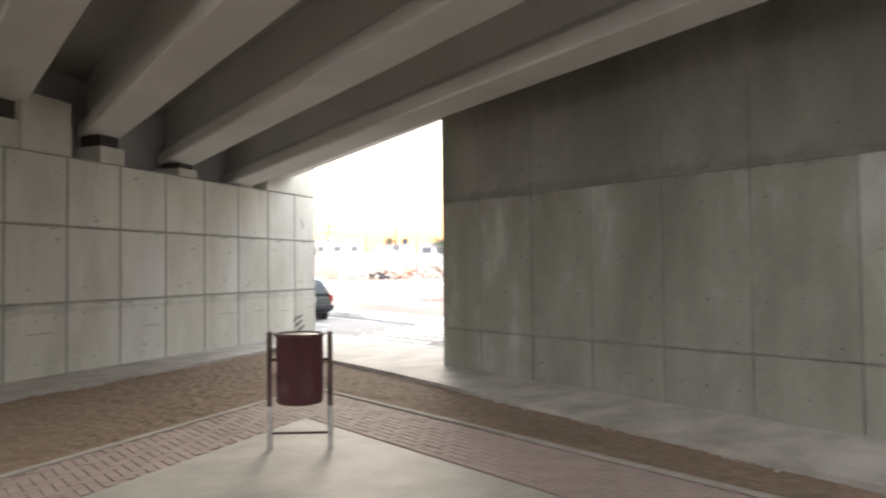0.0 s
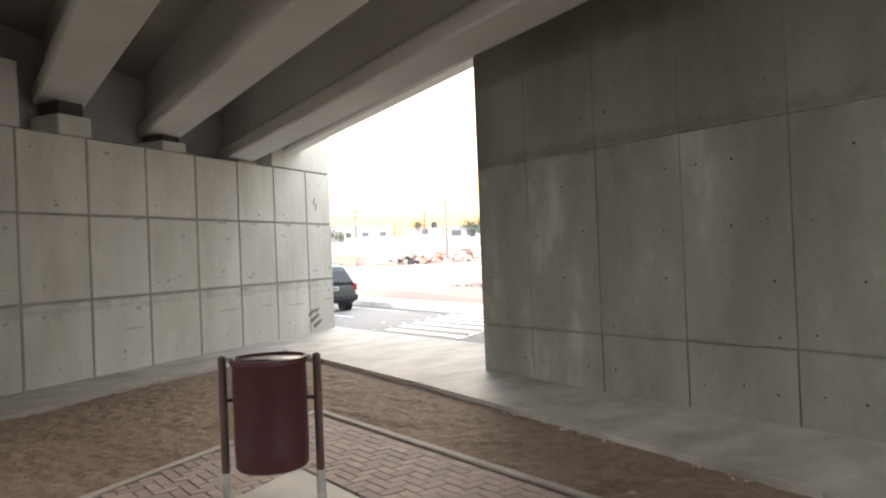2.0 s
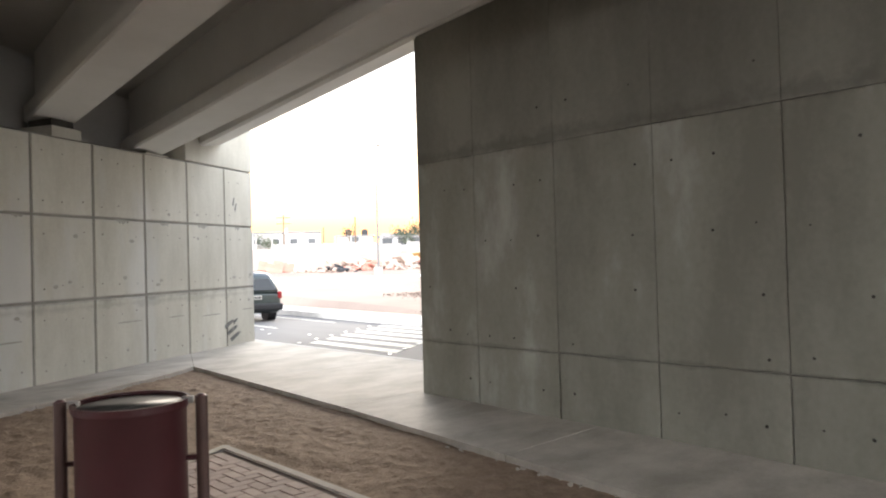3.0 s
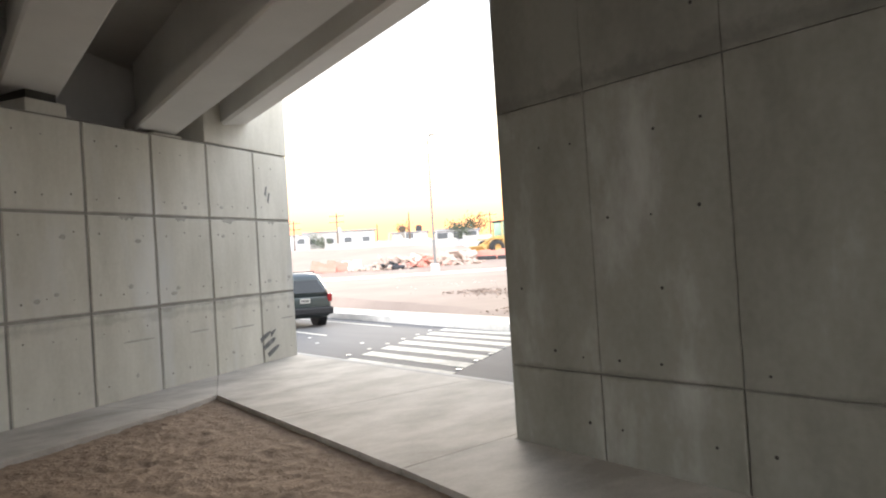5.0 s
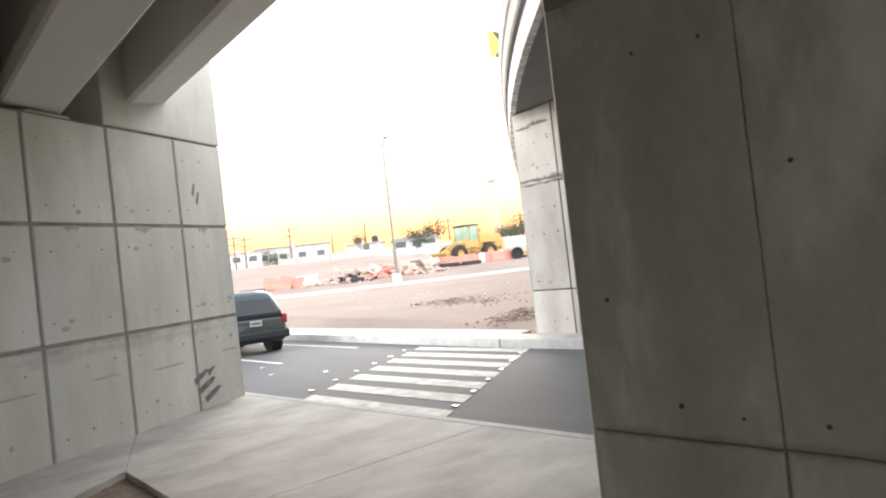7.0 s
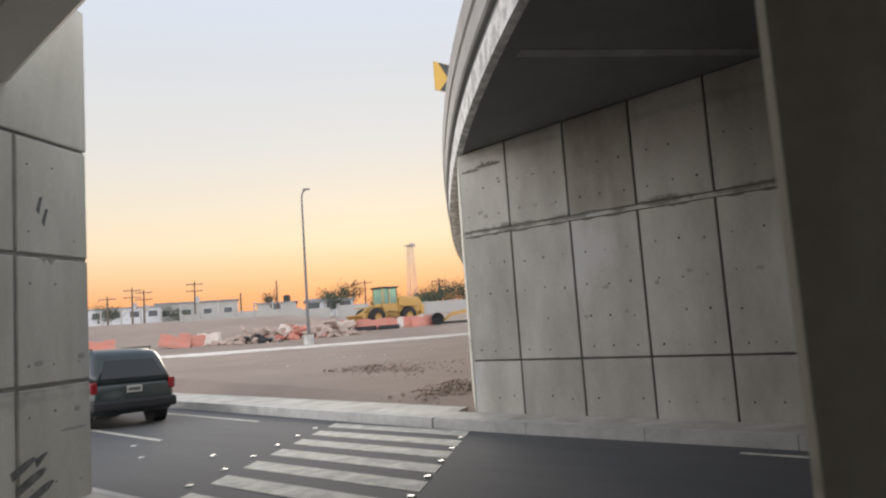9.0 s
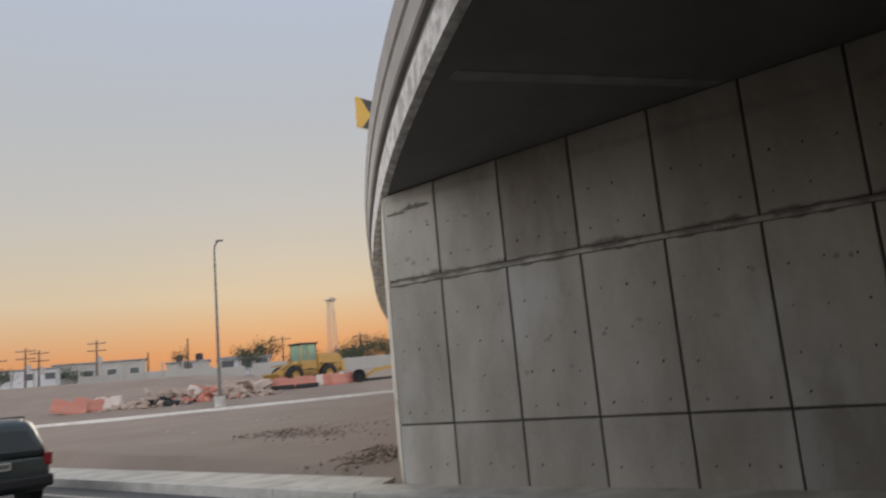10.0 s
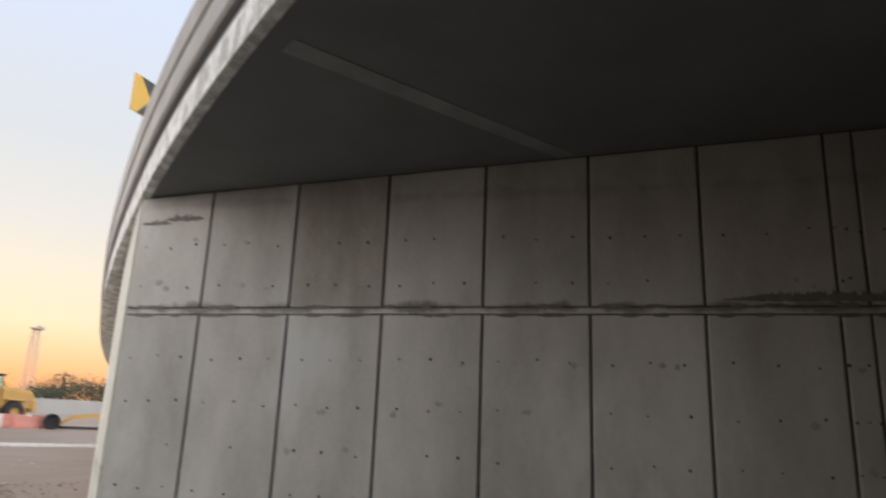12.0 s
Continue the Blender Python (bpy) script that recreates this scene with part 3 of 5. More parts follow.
M_WHITEWALL = mat("white_plaster", (0.45, 0.45, 0.465), 0.8, scale=0.3, amount=0.12, bump=0.1)
M_GREYWALL = mat("grey_plaster", (0.34, 0.325, 0.305), 0.85, scale=0.3, amount=0.2, bump=0.1)
M_ROOF = mat("dull_metal_roof", (0.24, 0.23, 0.23), 0.7, scale=0.5, amount=0.2, bump=0.05)
M_WINDOW = mat("dark_window_pane", (0.03, 0.035, 0.04), 0.15, scale=1, amount=0.1, bump=0.0)
M_WOOD = mat("weathered_pole_wood", (0.13, 0.095, 0.07), 0.9, scale=2, amount=0.4, bump=0.2)
M_LEAF = mat("dusty_leaves", (0.085, 0.10, 0.065), 0.8, spots=(0.05, 0.06, 0.038), scale=2.5, bump=0.0)
M_LEAF_RUST = mat("sunlit_dry_leaves", (0.14, 0.09, 0.045), 0.8, spots=(0.07, 0.058, 0.03), scale=2.5, bump=0.0)
M_BARK = mat("bark", (0.12, 0.085, 0.06), 0.9, scale=3, amount=0.4, bump=0.3)
M_LAMPPOST = mat("weathered_lamp_steel", (0.14, 0.135, 0.13), 0.65, scale=2, amount=0.15, bump=0.0)
M_SIGN = mat("yellow_sign_sheet", (0.52, 0.30, 0.03), 0.4, scale=4, amount=0.08, bump=0.0)
M_BLACK = mat("black_sign_sheet", (0.02, 0.02, 0.02), 0.5, scale=4, amount=0.1, bump=0.0)
M_SCRIBBLE = mat("dark_paint_smear", (0.10, 0.10, 0.10), 0.8, spots=(0.22, 0.22, 0.21), scale=9, bump=0.0)
M_HOLE = mat("dark_tie_hole", (0.05, 0.045, 0.04), 0.95, scale=9, amount=0.3, bump=0.0)
M_PLUG = mat("grey_tie_plug", (0.22, 0.205, 0.175), 0.95, scale=9, amount=0.4, bump=0.0)
M_STUD = mat("white_reflector", (0.82, 0.80, 0.75), 0.25, scale=20, amount=0.15, bump=0.0)
M_LITTER = mat("pale_litter", (0.58, 0.54, 0.48), 0.8, scale=9, amount=0.3, bump=0.0)
M_TIMBER = mat("split_branch", (0.34, 0.25, 0.18), 0.9, scale=7, amount=0.4, bump=0.2)
M_CABGLASS = mat("greenish_cab_glass", (0.36, 0.50, 0.42), 0.08, scale=1, amount=0.05, bump=0.0)
M_CABGLASS.node_tree.nodes["Principled BSDF"].inputs["Transmission Weight"].default_value = 0.6
M_CABGLASS.node_tree.nodes["Principled BSDF"].inputs["IOR"].default_value = 1.05


def loft(bm, sections, close=True):
    """Rings of (x, y, z) joined to a skin, closed at both ends."""
    rings = [[bm.verts.new(p) for p in s] for s in sections]
    k = len(rings[0])
    for a, b in zip(rings, rings[1:]):
        for i in range(k):
            bm.faces.new((a[i], a[(i + 1) % k], b[(i + 1) % k], b[i]))
    if close:
        bm.faces.new(rings[0])
        bm.faces.new(rings[-1])
    bmesh.ops.recalc_face_normals(bm, faces=bm.faces)
    return bm


def lathe(bm, profile, m=None, seg=24, caps=True):
    """A profile of (radius, height) turned round the z axis."""
    rings = [[bm.verts.new((r * math.cos(2 * math.pi * i / seg), r * math.sin(2 * math.pi * i / seg), z)) for i in range(seg)] for r, z in profile]
    for a, b in zip(rings, rings[1:]):
        for i in range(seg):
            bm.faces.new((a[i], a[(i + 1) % seg], b[(i + 1) % seg], b[i]))
    for ring in (rings[0], rings[-1]) if caps else ():
        if (ring[0].co - ring[seg // 2].co).length > 1e-4:
            bm.faces.new(ring)
    bmesh.ops.recalc_face_normals(bm, faces=bm.faces)
    if m is not None:
        bmesh.ops.transform(bm, matrix=m, verts=bm.verts)
    return bm


def slab_poly(bm, pts, n, thick):
    """A flat outline in space pushed out along n by thick."""
    n = Vector(n)
    a = [bm.verts.new(Vector(p)) for p in pts]
    b = [bm.verts.new(Vector(p) + n * thick) for p in pts]
    k = len(pts)
    bm.faces.new(a)
    bm.faces.new(b)
    for i in range(k):
        bm.faces.new((a[i], a[(i + 1) % k], b[(i + 1) % k], b[i]))
    bmesh.ops.recalc_face_normals(bm, faces=bm.faces)
    return bm


# ---- litter bin ----
def litter_bin(m):
    ob = empty("litter_bin", "maroon metal litter bin hung between two posts", "litter bin", m=m)
    drum = part("drum", lathe(bmesh.new(), [(0.0, 0.46), (0.21, 0.46), (0.225, 0.475), (0.228, 0.6), (0.228, 1.10), (0.236, 1.105), (0.238, 1.13), (0.228, 1.135), (0.218, 1.13)], seg=40, caps=False), M_MAROON, ob, "dark maroon enamelled drum", smooth=True)
    drum.data.polygons.foreach_set("use_smooth", [True] * len(drum.data.polygons))
    # inner face of the same drum, coloured black for the shade inside
    part("drum_inside", lathe(bmesh.new(), [(0.2175, 1.128), (0.213, 1.10), (0.213, 0.49), (0.0, 0.487)], seg=40), M_TRIM, drum, "inside of the drum, its shade put in as black", smooth=True)
    part("rim", lathe(bmesh.new(), [(0.229, 1.118), (0.243, 1.120), (0.244, 1.142), (0.229, 1.143), (0.229, 1.118)], seg=40, caps=False), M_MAROON, drum)
    for sx in (-1, 1):
        post = part("post", tube(bmesh.new(), (sx * 0.297, 0, 0.42), (sx * 0.297, 0, 1.15), 0.026, seg=16), M_POST, ob, "brown round post", smooth=False)
        part("cap", tube(bmesh.new(), (sx * 0.297, 0, 1.15), (sx * 0.297, 0, 1.158), 0.022, 0.012, seg=16), M_MAROON, post)
        part("foot", tube(bmesh.new(), (sx * 0.297, 0, 0.0), (sx * 0.297, 0, 0.425), 0.0285, 0.029, seg=16), M_SCUFF, ob, "worn bare metal foot of the post")
        part("pivot", tube(bmesh.new(), (sx * 0.22, 0, 0.88), (sx * 0.29, 0, 0.88), 0.012, seg=10), M_MAROON, ob)
        part("clip", boxed(sx * 0.24 - 0.025, sx * 0.24 + 0.025, -0.012, 0.012, 1.12, 1.15, bevel=0.004), M_SCUFF, ob, "bright metal clip on the rim")
    part("crossbar", tube(bmesh.new(), (-0.28, 0, 0.16), (0.28, 0, 0.16), 0.012, seg=10), M_MAROON, ob)
    return ob


litter_bin(pose(3.065, 7.57, 0.012, 0, 0, -37))


# ---- van ----
def wheel(parent, x, y, side):
    m = pose(x, y, 0.335, 0, 90, 0)
    tyre = part("wheel", lathe(bmesh.new(), [(0.20, -0.10), (0.30, -0.105), (0.33, -0.08), (0.335, 0.0), (0.33, 0.08), (0.30, 0.105), (0.20, 0.10)], m, 28, False), M_RUBBER, parent, "black tyre", smooth=True)
    rim = lathe(bmesh.new(), [(0.0, 0.07), (0.06, 0.075), (0.08, 0.05), (0.19, 0.06), (0.215, 0.09), (0.215, -0.09), (0.0, -0.09)], pose(x, y, 0.335, 0, 90 * side, 0), 28)
    part("rim", rim, M_CHROME, tyre, "silver five-spoke alloy rim")
    bm = bmesh.new()
    for k in range(5):
        box(bm, -0.022, 0.022, 0.05, 0.2, 0.055, 0.08, pose(x, y, 0.335, 0, 90 * side, 0) @ pose(0, 0, 0, 0, 0, 72 * k), 0.006)
    part("spokes", bm, M_CHROME, tyre)


def van(m):
    ob = empty("minivan", "dark green minivan with one pale silver side panel on the road", "van", m=m)

    def ring(y, w, zb, zt, tuck=0.06):
        return [(-w + tuck, y, zb), (w - tuck, y, zb), (w, y, zb + 0.16), (w + 0.01, y, (zb + zt) / 2), (w - 0.02, y, zt - 0.08), (w - 0.09, y, zt), (-w + 0.09, y, zt), (-w + 0.02, y, zt - 0.08), (-w - 0.01, y, (zb + zt) / 2), (-w, y, zb + 0.16)]

    body = loft(bmesh.new(), [ring(-2.36, 0.80, 0.42, 0.92), ring(-2.30, 0.90, 0.34, 1.02), ring(-1.9, 0.96, 0.28, 1.06), ring(-1.0, 0.975, 0.26, 1.06), ring(0.2, 0.975, 0.26, 1.05), ring(1.0, 0.97, 0.26, 1.03),
                              ring(1.45, 0.965, 0.28, 0.99), ring(1.9, 0.93, 0.30, 0.90), ring(2.25, 0.83, 0.34, 0.78), ring(2.40, 0.66, 0.42, 0.64)])
    bmesh.ops.bevel(body, geom=[e for e in body.edges if e.calc_face_angle(0) > 0.6], offset=0.02, segments=2, affect="EDGES")
    body = part("body", body, M_CAR, ob, smooth=True)

    def cabin(y, wl, wh, zl, zh):
        side = [(wl, y[0], zl), (wl * 0.62 + (wh + 0.05) * 0.38, y[0] * 0.6 + y[1] * 0.4, zl * 0.62 + zh * 0.38), (wh + 0.05, y[1] * 0.85 + y[0] * 0.15, zh - 0.15), (wh + 0.01, y[1], zh - 0.07), (wh - 0.07, y[1], zh - 0.02), (wh * 0.5, y[1], zh)]
        return side + [(-x, yy, z) for x, yy, z in reversed(side)]

    green = loft(bmesh.new(), [cabin((-2.34, -2.06), 0.78, 0.58, 1.0, 1.52), cabin((-2.28, -1.96), 0.85, 0.66, 1.01, 1.62), cabin((-2.10, -1.78), 0.90, 0.73, 1.03, 1.71), cabin((-1.2, -1.2), 0.92, 0.76, 1.04, 1.76), cabin((0.0, 0.0), 0.92, 0.76, 1.04, 1.75),
                               cabin((0.75, 0.45), 0.91, 0.74, 1.03, 1.68), cabin((1.42, 0.66), 0.86, 0.71, 0.99, 1.62)])
    part("roof", green, M_CAR, ob, smooth=True)
    for sx in (-1, 1):
        n = (sx, 0, 0.28)
        for name, y0, y1, lab in (("front_window", 0.02, 0.86, "tinted front side window"), ("sliding_door_window", -1.02, -0.06, "dark tinted side window"), ("quarter_window", -1.92, -1.10, "dark tinted rear side window")):
            yt0 = y0 + (0.22 if y0 < -1.5 else 0.02)
            yt1 = y1 - 0.02 if y1 < 0.5 else 0.42
            pts = [(sx * 0.905, y0, 1.10), (sx * 0.90, y1, 1.09), (sx * 0.79, yt1, 1.58), (sx * 0.79, yt0, 1.58)]
            part(name, slab_poly(bmesh.new(), pts, n, 0.014), M_CARGLASS, ob, lab)
        mirror = part("mirror", boxed(sx * 0.98 - 0.10, sx * 0.98 + 0.10, 0.86, 1.0, 1.02, 1.17, bevel=0.035), M_TRIM, ob, "black door mirror")
        part("side_strip", boxed(sx * 0.982 - 0.012, sx * 0.982 + 0.012, -1.9, 1.2, 0.60, 0.66, bevel=0.006), M_TRIM, ob)
        part("front_door_handle", boxed(sx * 0.985 - 0.012, sx * 0.985 + 0.012, 0.05, 0.22, 0.90, 0.94, bevel=0.008), M_TRIM, ob)
        part("rear_door_handle", boxed(sx * 0.985 - 0.012, sx * 0.985 + 0.012, -0.25, -0.08, 0.90, 0.94, bevel=0.008), M_TRIM, ob)
        part("tail_light", boxed(sx * 0.86 - 0.075, sx * 0.86 + 0.075, -2.37, -2.10, 0.80, 1.05, bevel=0.03), M_RED, ob, "red tail light")
        part("headlight", boxed(sx * 0.70 - 0.15, sx * 0.70 + 0.15, 2.16, 2.36, 0.64, 0.78, bevel=0.03), M_AMBER, ob, "amber-tinted headlight")
        part("roof_rail", tube(tube(tube(bmesh.new(), (sx * 0.66, -1.6, 1.775), (sx * 0.66, 0.25, 1.765), 0.016), (sx * 0.66, -1.6, 1.70), (sx * 0.66, -1.6, 1.785), 0.015), (sx * 0.66, 0.25, 1.66), (sx * 0.66, 0.25, 1.775), 0.015), M_TRIM, ob, "black roof rail")
        for y in (-1.42, 1.42):
            part("wheel_arch", lathe(bmesh.new(), [(0.36, -0.012), (0.41, -0.01), (0.41, 0.012), (0.36, 0.012), (0.36, -0.012)], pose(sx * 0.972, y, 0.34, 0, 90, 0), 28, False), M_TRIM, ob)
            part("wheel_well", tube(bmesh.new(), (sx * 0.70, y, 0.34), (sx * 0.984, y, 0.34), 0.375, seg=28), M_TRIM, ob)
            wheel(ob, sx * 0.922, y, sx)
    part("silver_panel", loft(bmesh.new(), [[(-0.978, y, 0.34), (-0.995, y, 0.45), (-0.998, y, 0.66), (-0.985, y, 0.96), (-0.95, y, 1.0), (-0.90, y, 1.0), (-0.90, y, 0.34)] for y in (-0.80, 0.30)]), M_CAR_PALE, ob, "pale silver replaced door panel")
    part("windscreen", slab_poly(bmesh.new(), [(-0.82, 1.40, 1.02), (0.82, 1.40, 1.02), (0.66, 0.70, 1.59), (-0.66, 0.70, 1.59)], (0, 0.6, 0.8), 0.012), M_CARGLASS, ob, "windscreen")
    part("rear_window", slab_poly(bmesh.new(), [(-0.72, -2.315, 1.10), (0.72, -2.315, 1.10), (0.54, -2.07, 1.50), (-0.54, -2.07, 1.50)], (0, -0.9, 0.4), 0.014), M_CARGLASS, ob, "large dark rear window")
    part("front_bumper", boxed(-0.84, 0.84, 2.20, 2.44, 0.32, 0.56, bevel=0.07), M_CAR, ob)
    part("rear_bumper", boxed(-0.93, 0.93, -2.50, -2.22, 0.40, 0.64, bevel=0.06), M_TRIM, ob, "dark rear bumper")
    plate = part("number_plate", boxed(-0.17, 0.17, -2.385, -2.365, 0.78, 0.93, bevel=0.005), M_PLATE, ob, "pale number plate with unreadable characters")
    bm = bmesh.new()
    for k in range(6):
        box(bm, -0.13 + 0.045 * k, -0.10 + 0.045 * k, -2.389, -2.384, 0.82, 0.89)
    part("plate_bars", bm, M_TRIM, plate)
    part("grille", boxed(-0.42, 0.42, 2.35, 2.44, 0.58, 0.70, bevel=0.02), M_TRIM, ob)
    return ob


van(pose(14.35, 29.3, road_z(14.35), 0, 1.1, -5))


# ---- crossing ----
def crosswalk():
    ob = empty("crosswalk", "worn white zebra crossing painted on the asphalt", "crosswalk")
    for k in range(7):
        x = 10.73 + 0.845 * k
        y0, y1 = 15.82 + (x - 11.15) * 0.62, 19.12 + (x - 11.15) * 0.655
        bm = bmesh.new()
        prism(bm, [(x - 0.215, y0 - 0.13), (x + 0.215, y0 + 0.13), (x + 0.215, y1 + 0.14), (x - 0.215, y1 - 0.14)], lambda a, b: road_z(a) - 0.01, lambda a, b: road_z(a) + 0.005)
        part("stripe", bm, M_PAINT, ob)
    return ob


crosswalk()
stud_mesh = None
for k in range(6):
    x = 11.15 + 0.845 * k
    for y in (15.88 + (x - 11.15) * 0.62, 19.38 + (x - 11.15) * 0.655):
        if stud_mesh is None:
            stud = mesh_ob("road_stud", boxed(-0.038, 0.038, -0.045, 0.045, 0, 0.018, bevel=0.008), M_STUD)
            stud_mesh = stud.data
        else:
            stud = new("road_stud", stud_mesh)
        stud.matrix_world = pose(x, y, road_z(x) + 0.001, 0, 1, 29)
        tagged(stud, "small white reflective stud beside the zebra crossing", "road stud", "studs of the crossing")
for x, y in ((12.6, 21.2), (12.6, 23.8), (12.0, 22.3)):
    stud = new("road_stud", stud_mesh)
    stud.matrix_world = pose(x, y, road_z(x) + 0.001)
    tagged(stud, "small white reflective lane stud on the asphalt", "road stud", "lane studs")
for name, x, y0, y1 in (("edge_line", 15.62, -30, 14.2), ("edge_line", 15.7, 24.5, 60), ("lane_line", 13.2, 24.0, 60)):
    bm = bmesh.new()
    dx = 0.07 if y0 > 0 else 0.0
    prism(bm, [(x - 0.05, y0), (x + 0.05, y0), (x + 0.05 + dx * (y1 - y0), y1), (x - 0.05 + dx * (y1 - y0), y1)], lambda a, b: road_z(a) - 0.01, lambda a, b: road_z(a) + 0.004)
    structure(mesh_ob(name, bm, M_PAINT), "thin worn white road line", "road marking")


# ---- street lamp on the median ----
def street_lamp(m, h):
    ob = empty("street_lamp", "tall thin steel street lamp with a small flat head", "street lamp", m=m)
    part("pole", tube(bmesh.new(), (0, 0, 0.5), (0, 0, h - 0.55), 0.10, 0.05, 14), M_LAMPPOST, ob)
    bm = bmesh.new()
    pts = [(0, 0, h - 0.56), (0.02, 0.01, h - 0.35), (0.10, 0.04, h - 0.12), (0.22, 0.08, h)]
    for a, b in zip(pts, pts[1:]):
        tube(bm, a, b, 0.05, seg=10)
    part("arm", bm, M_LAMPPOST, ob)
    part("lamp_head", boxed(0.08, 0.50, -0.02, 0.18, h - 0.02, h + 0.07, bevel=0.03), M_LAMPPOST, ob, "flat lamp head, unlit")
    part("base", tube(bmesh.new(), (0, 0, -0.3), (0, 0, 0.75), 0.34, 0.30, 16), M_KERB, ob, "pale concrete base")
    return ob


street_lamp(pose(33.8, 45.3, 0.62, 0, 0, -50), 9.6)
bm = bmesh.new()
a, b = Vector((56.0, 22.0)), Vector((6.0, 63.5))
d = (b - a).normalized()
n = Vector((-d.y, d.x))
for k in range(32):
    p, q = a + d * (2.04 * k), a + d * (2.04 * k + 2.02)
    zz = [land_z(*v) for v in (p, q)]
    corners = [p - n * 0.12, q - n * 0.12, q + n * 0.12, p + n * 0.12]
    prism(bm, [tuple(c) for c in corners], -0.5, lambda x, y, z0=min(zz): land_z(x, y) + 0.13)
bmesh.ops.recalc_face_normals(bm, faces=bm.faces)
structure(mesh_ob("kerb_5", bm, M_WHITE_KERB), "white kerb across the bare lot", "kerb")


# ---- wheel loader ----
def loader(m):
    ob = empty("wheel_loader", "yellow wheel loader, dulled for haze, parked on bare earth", "wheel loader", m=m)
    part("engine_hood", loft(bmesh.new(), [[(-0.9, y, 1.1), (0.9, y, 1.1), (0.95, y, zt - 0.2), (0.75, y, zt), (-0.75, y, zt), (-0.95, y, zt - 0.2)] for y, zt in ((-3.4, 2.1), (-3.2, 2.35), (-1.4, 2.5), (-0.9, 2.5))]), M_YELLOW, ob)
    part("frame", boxed(-0.7, 0.7, -3.2, 2.4, 0.7, 1.2, bevel=0.05), M_YELLOW, ob)
    cab = part("cab", boxed(-0.8, 0.8, -0.9, 0.7, 1.15, 1.9, bevel=0.03), M_YELLOW, ob, "yellow cab with green-tinted glass")
    part("cab_roof", boxed(-0.88, 0.88, -1.0, 0.85, 3.2, 3.36, bevel=0.05), M_TRIM, cab, "dark cab roof")
    for x in (-0.74, 0.74):
        for y in (-0.84, -0.05, 0.64):
            part("cab_post", boxed(x - 0.05, x + 0.05, y - 0.05, y + 0.05, 1.9, 3.2, bevel=0.01), M_YELLOW, cab)
        for y in (-0.79, 0.0):
            part("cab_pane", boxed(x - 0.01, x + 0.01, y, y + 0.69 if y < -0.5 else y + 0.59, 1.9, 3.2), M_CABGLASS, cab)
    for y in (-0.84, 0.64):
        part("cab_pane", boxed(-0.69, 0.69, y - 0.01, y + 0.01, 1.9, 3.2), M_CABGLASS, cab)
    part("driver_seat", boxed(-0.25, 0.25, -0.6, -0.1, 1.9, 2.5, bevel=0.08), M_TRIM, cab)
    part("counterweight", boxed(-1.0, 1.0, -3.62, -3.2, 0.85, 1.7, bevel=0.08), M_YELLOW, ob)
    part("radiator_grille", boxed(-0.6, 0.6, -3.48, -3.38, 1.72, 2.05), M_TRIM, ob)
    for k in range(3):
        part("step", boxed(-1.12, -0.8, -0.3, 0.2, 0.55 + 0.32 * k, 0.59 + 0.32 * k, bevel=0.008), M_TRIM, ob)
    for x in (-1.05, 1.05):
        for y in (-1.75, 1.55):
            t = part("wheel", lathe(bmesh.new(), [(0.35, -0.26), (0.68, -0.28), (0.76, -0.2), (0.78, 0), (0.76, 0.2), (0.68, 0.28), (0.35, 0.26)], pose(x, y, 0.78, 0, 90, 0), 24, False), M_RUBBER, ob, "large black tyre", smooth=True)
            part("rim", lathe(bmesh.new(), [(0.0, 0.1), (0.16, 0.12), (0.36, 0.2), (0.36, -0.2), (0.0, -0.2)], pose(x, y, 0.78, 0, 90 if x > 0 else -90, 0), 20), M_YELLOW, t)
            part("mudguard", boxed(x - 0.3, x + 0.3, y - 0.85, y + 0.7, 1.58, 1.68, bevel=0.04), M_YELLOW, ob)
        s = 1 if x > 0 else -1
        bm = tube(tube(bmesh.new(), (s * 0.55, 0.9, 1.8), (s * 0.55, 2.2, 1.1), 0.14, seg=8), (s * 0.55, 2.15, 1.14), (s * 0.55, 2.85, 0.4), 0.13, seg=8)
        part("lift_arm", bm, M_YELLOW, ob)
    part("bucket", loft(bmesh.new(), [[(x, 2.75, 0.1), (x, 3.85, 0.02), (x, 3.87, 0.08), (x, 2.95, 0.22), (x, 2.9, 0.65), (x, 3.25, 0.98), (x, 3.2, 1.04), (x, 2.78, 0.8), (x, 2.65, 0.4)] for x in (-1.2, 1.2)]), M_YELLOW, ob, "scuffed yellow bucket")
    part("exhaust", tube(bmesh.new(), (0.3, -1.6, 2.4), (0.3, -1.6, 3.1), 0.07), M_TRIM, ob)
    return ob


LX, LY = 44.7, 49.75
loader(pose(LX, LY, land_z(LX, LY) - 0.03, 0, 0, 80) @ Matrix.Scale(0.87, 4))


# ---- water-filled barriers, rubble and litter on the lot ----
def barrier(m, material, label):
    bm = loft(bmesh.new(), [[(-0.26, y, 0), (0.26, y, 0), (0.26, y, 0.16), (0.13, y, 0.42), (0.09, y, h), (-0.09, y, h), (-0.13, y, 0.42), (-0.26, y, 0.16)] for y, h in ((-0.95, 0.72), (-0.9, 0.8), (-0.3, 0.8), (-0.28, 0.72), (0.28, 0.72), (0.3, 0.8), (0.9, 0.8), (0.95, 0.72))])
    ob = mesh_ob("road_barrier", bm, material)
    ob.matrix_world = m
    return tagged(ob, label, "road barrier", "barriers on the lot")


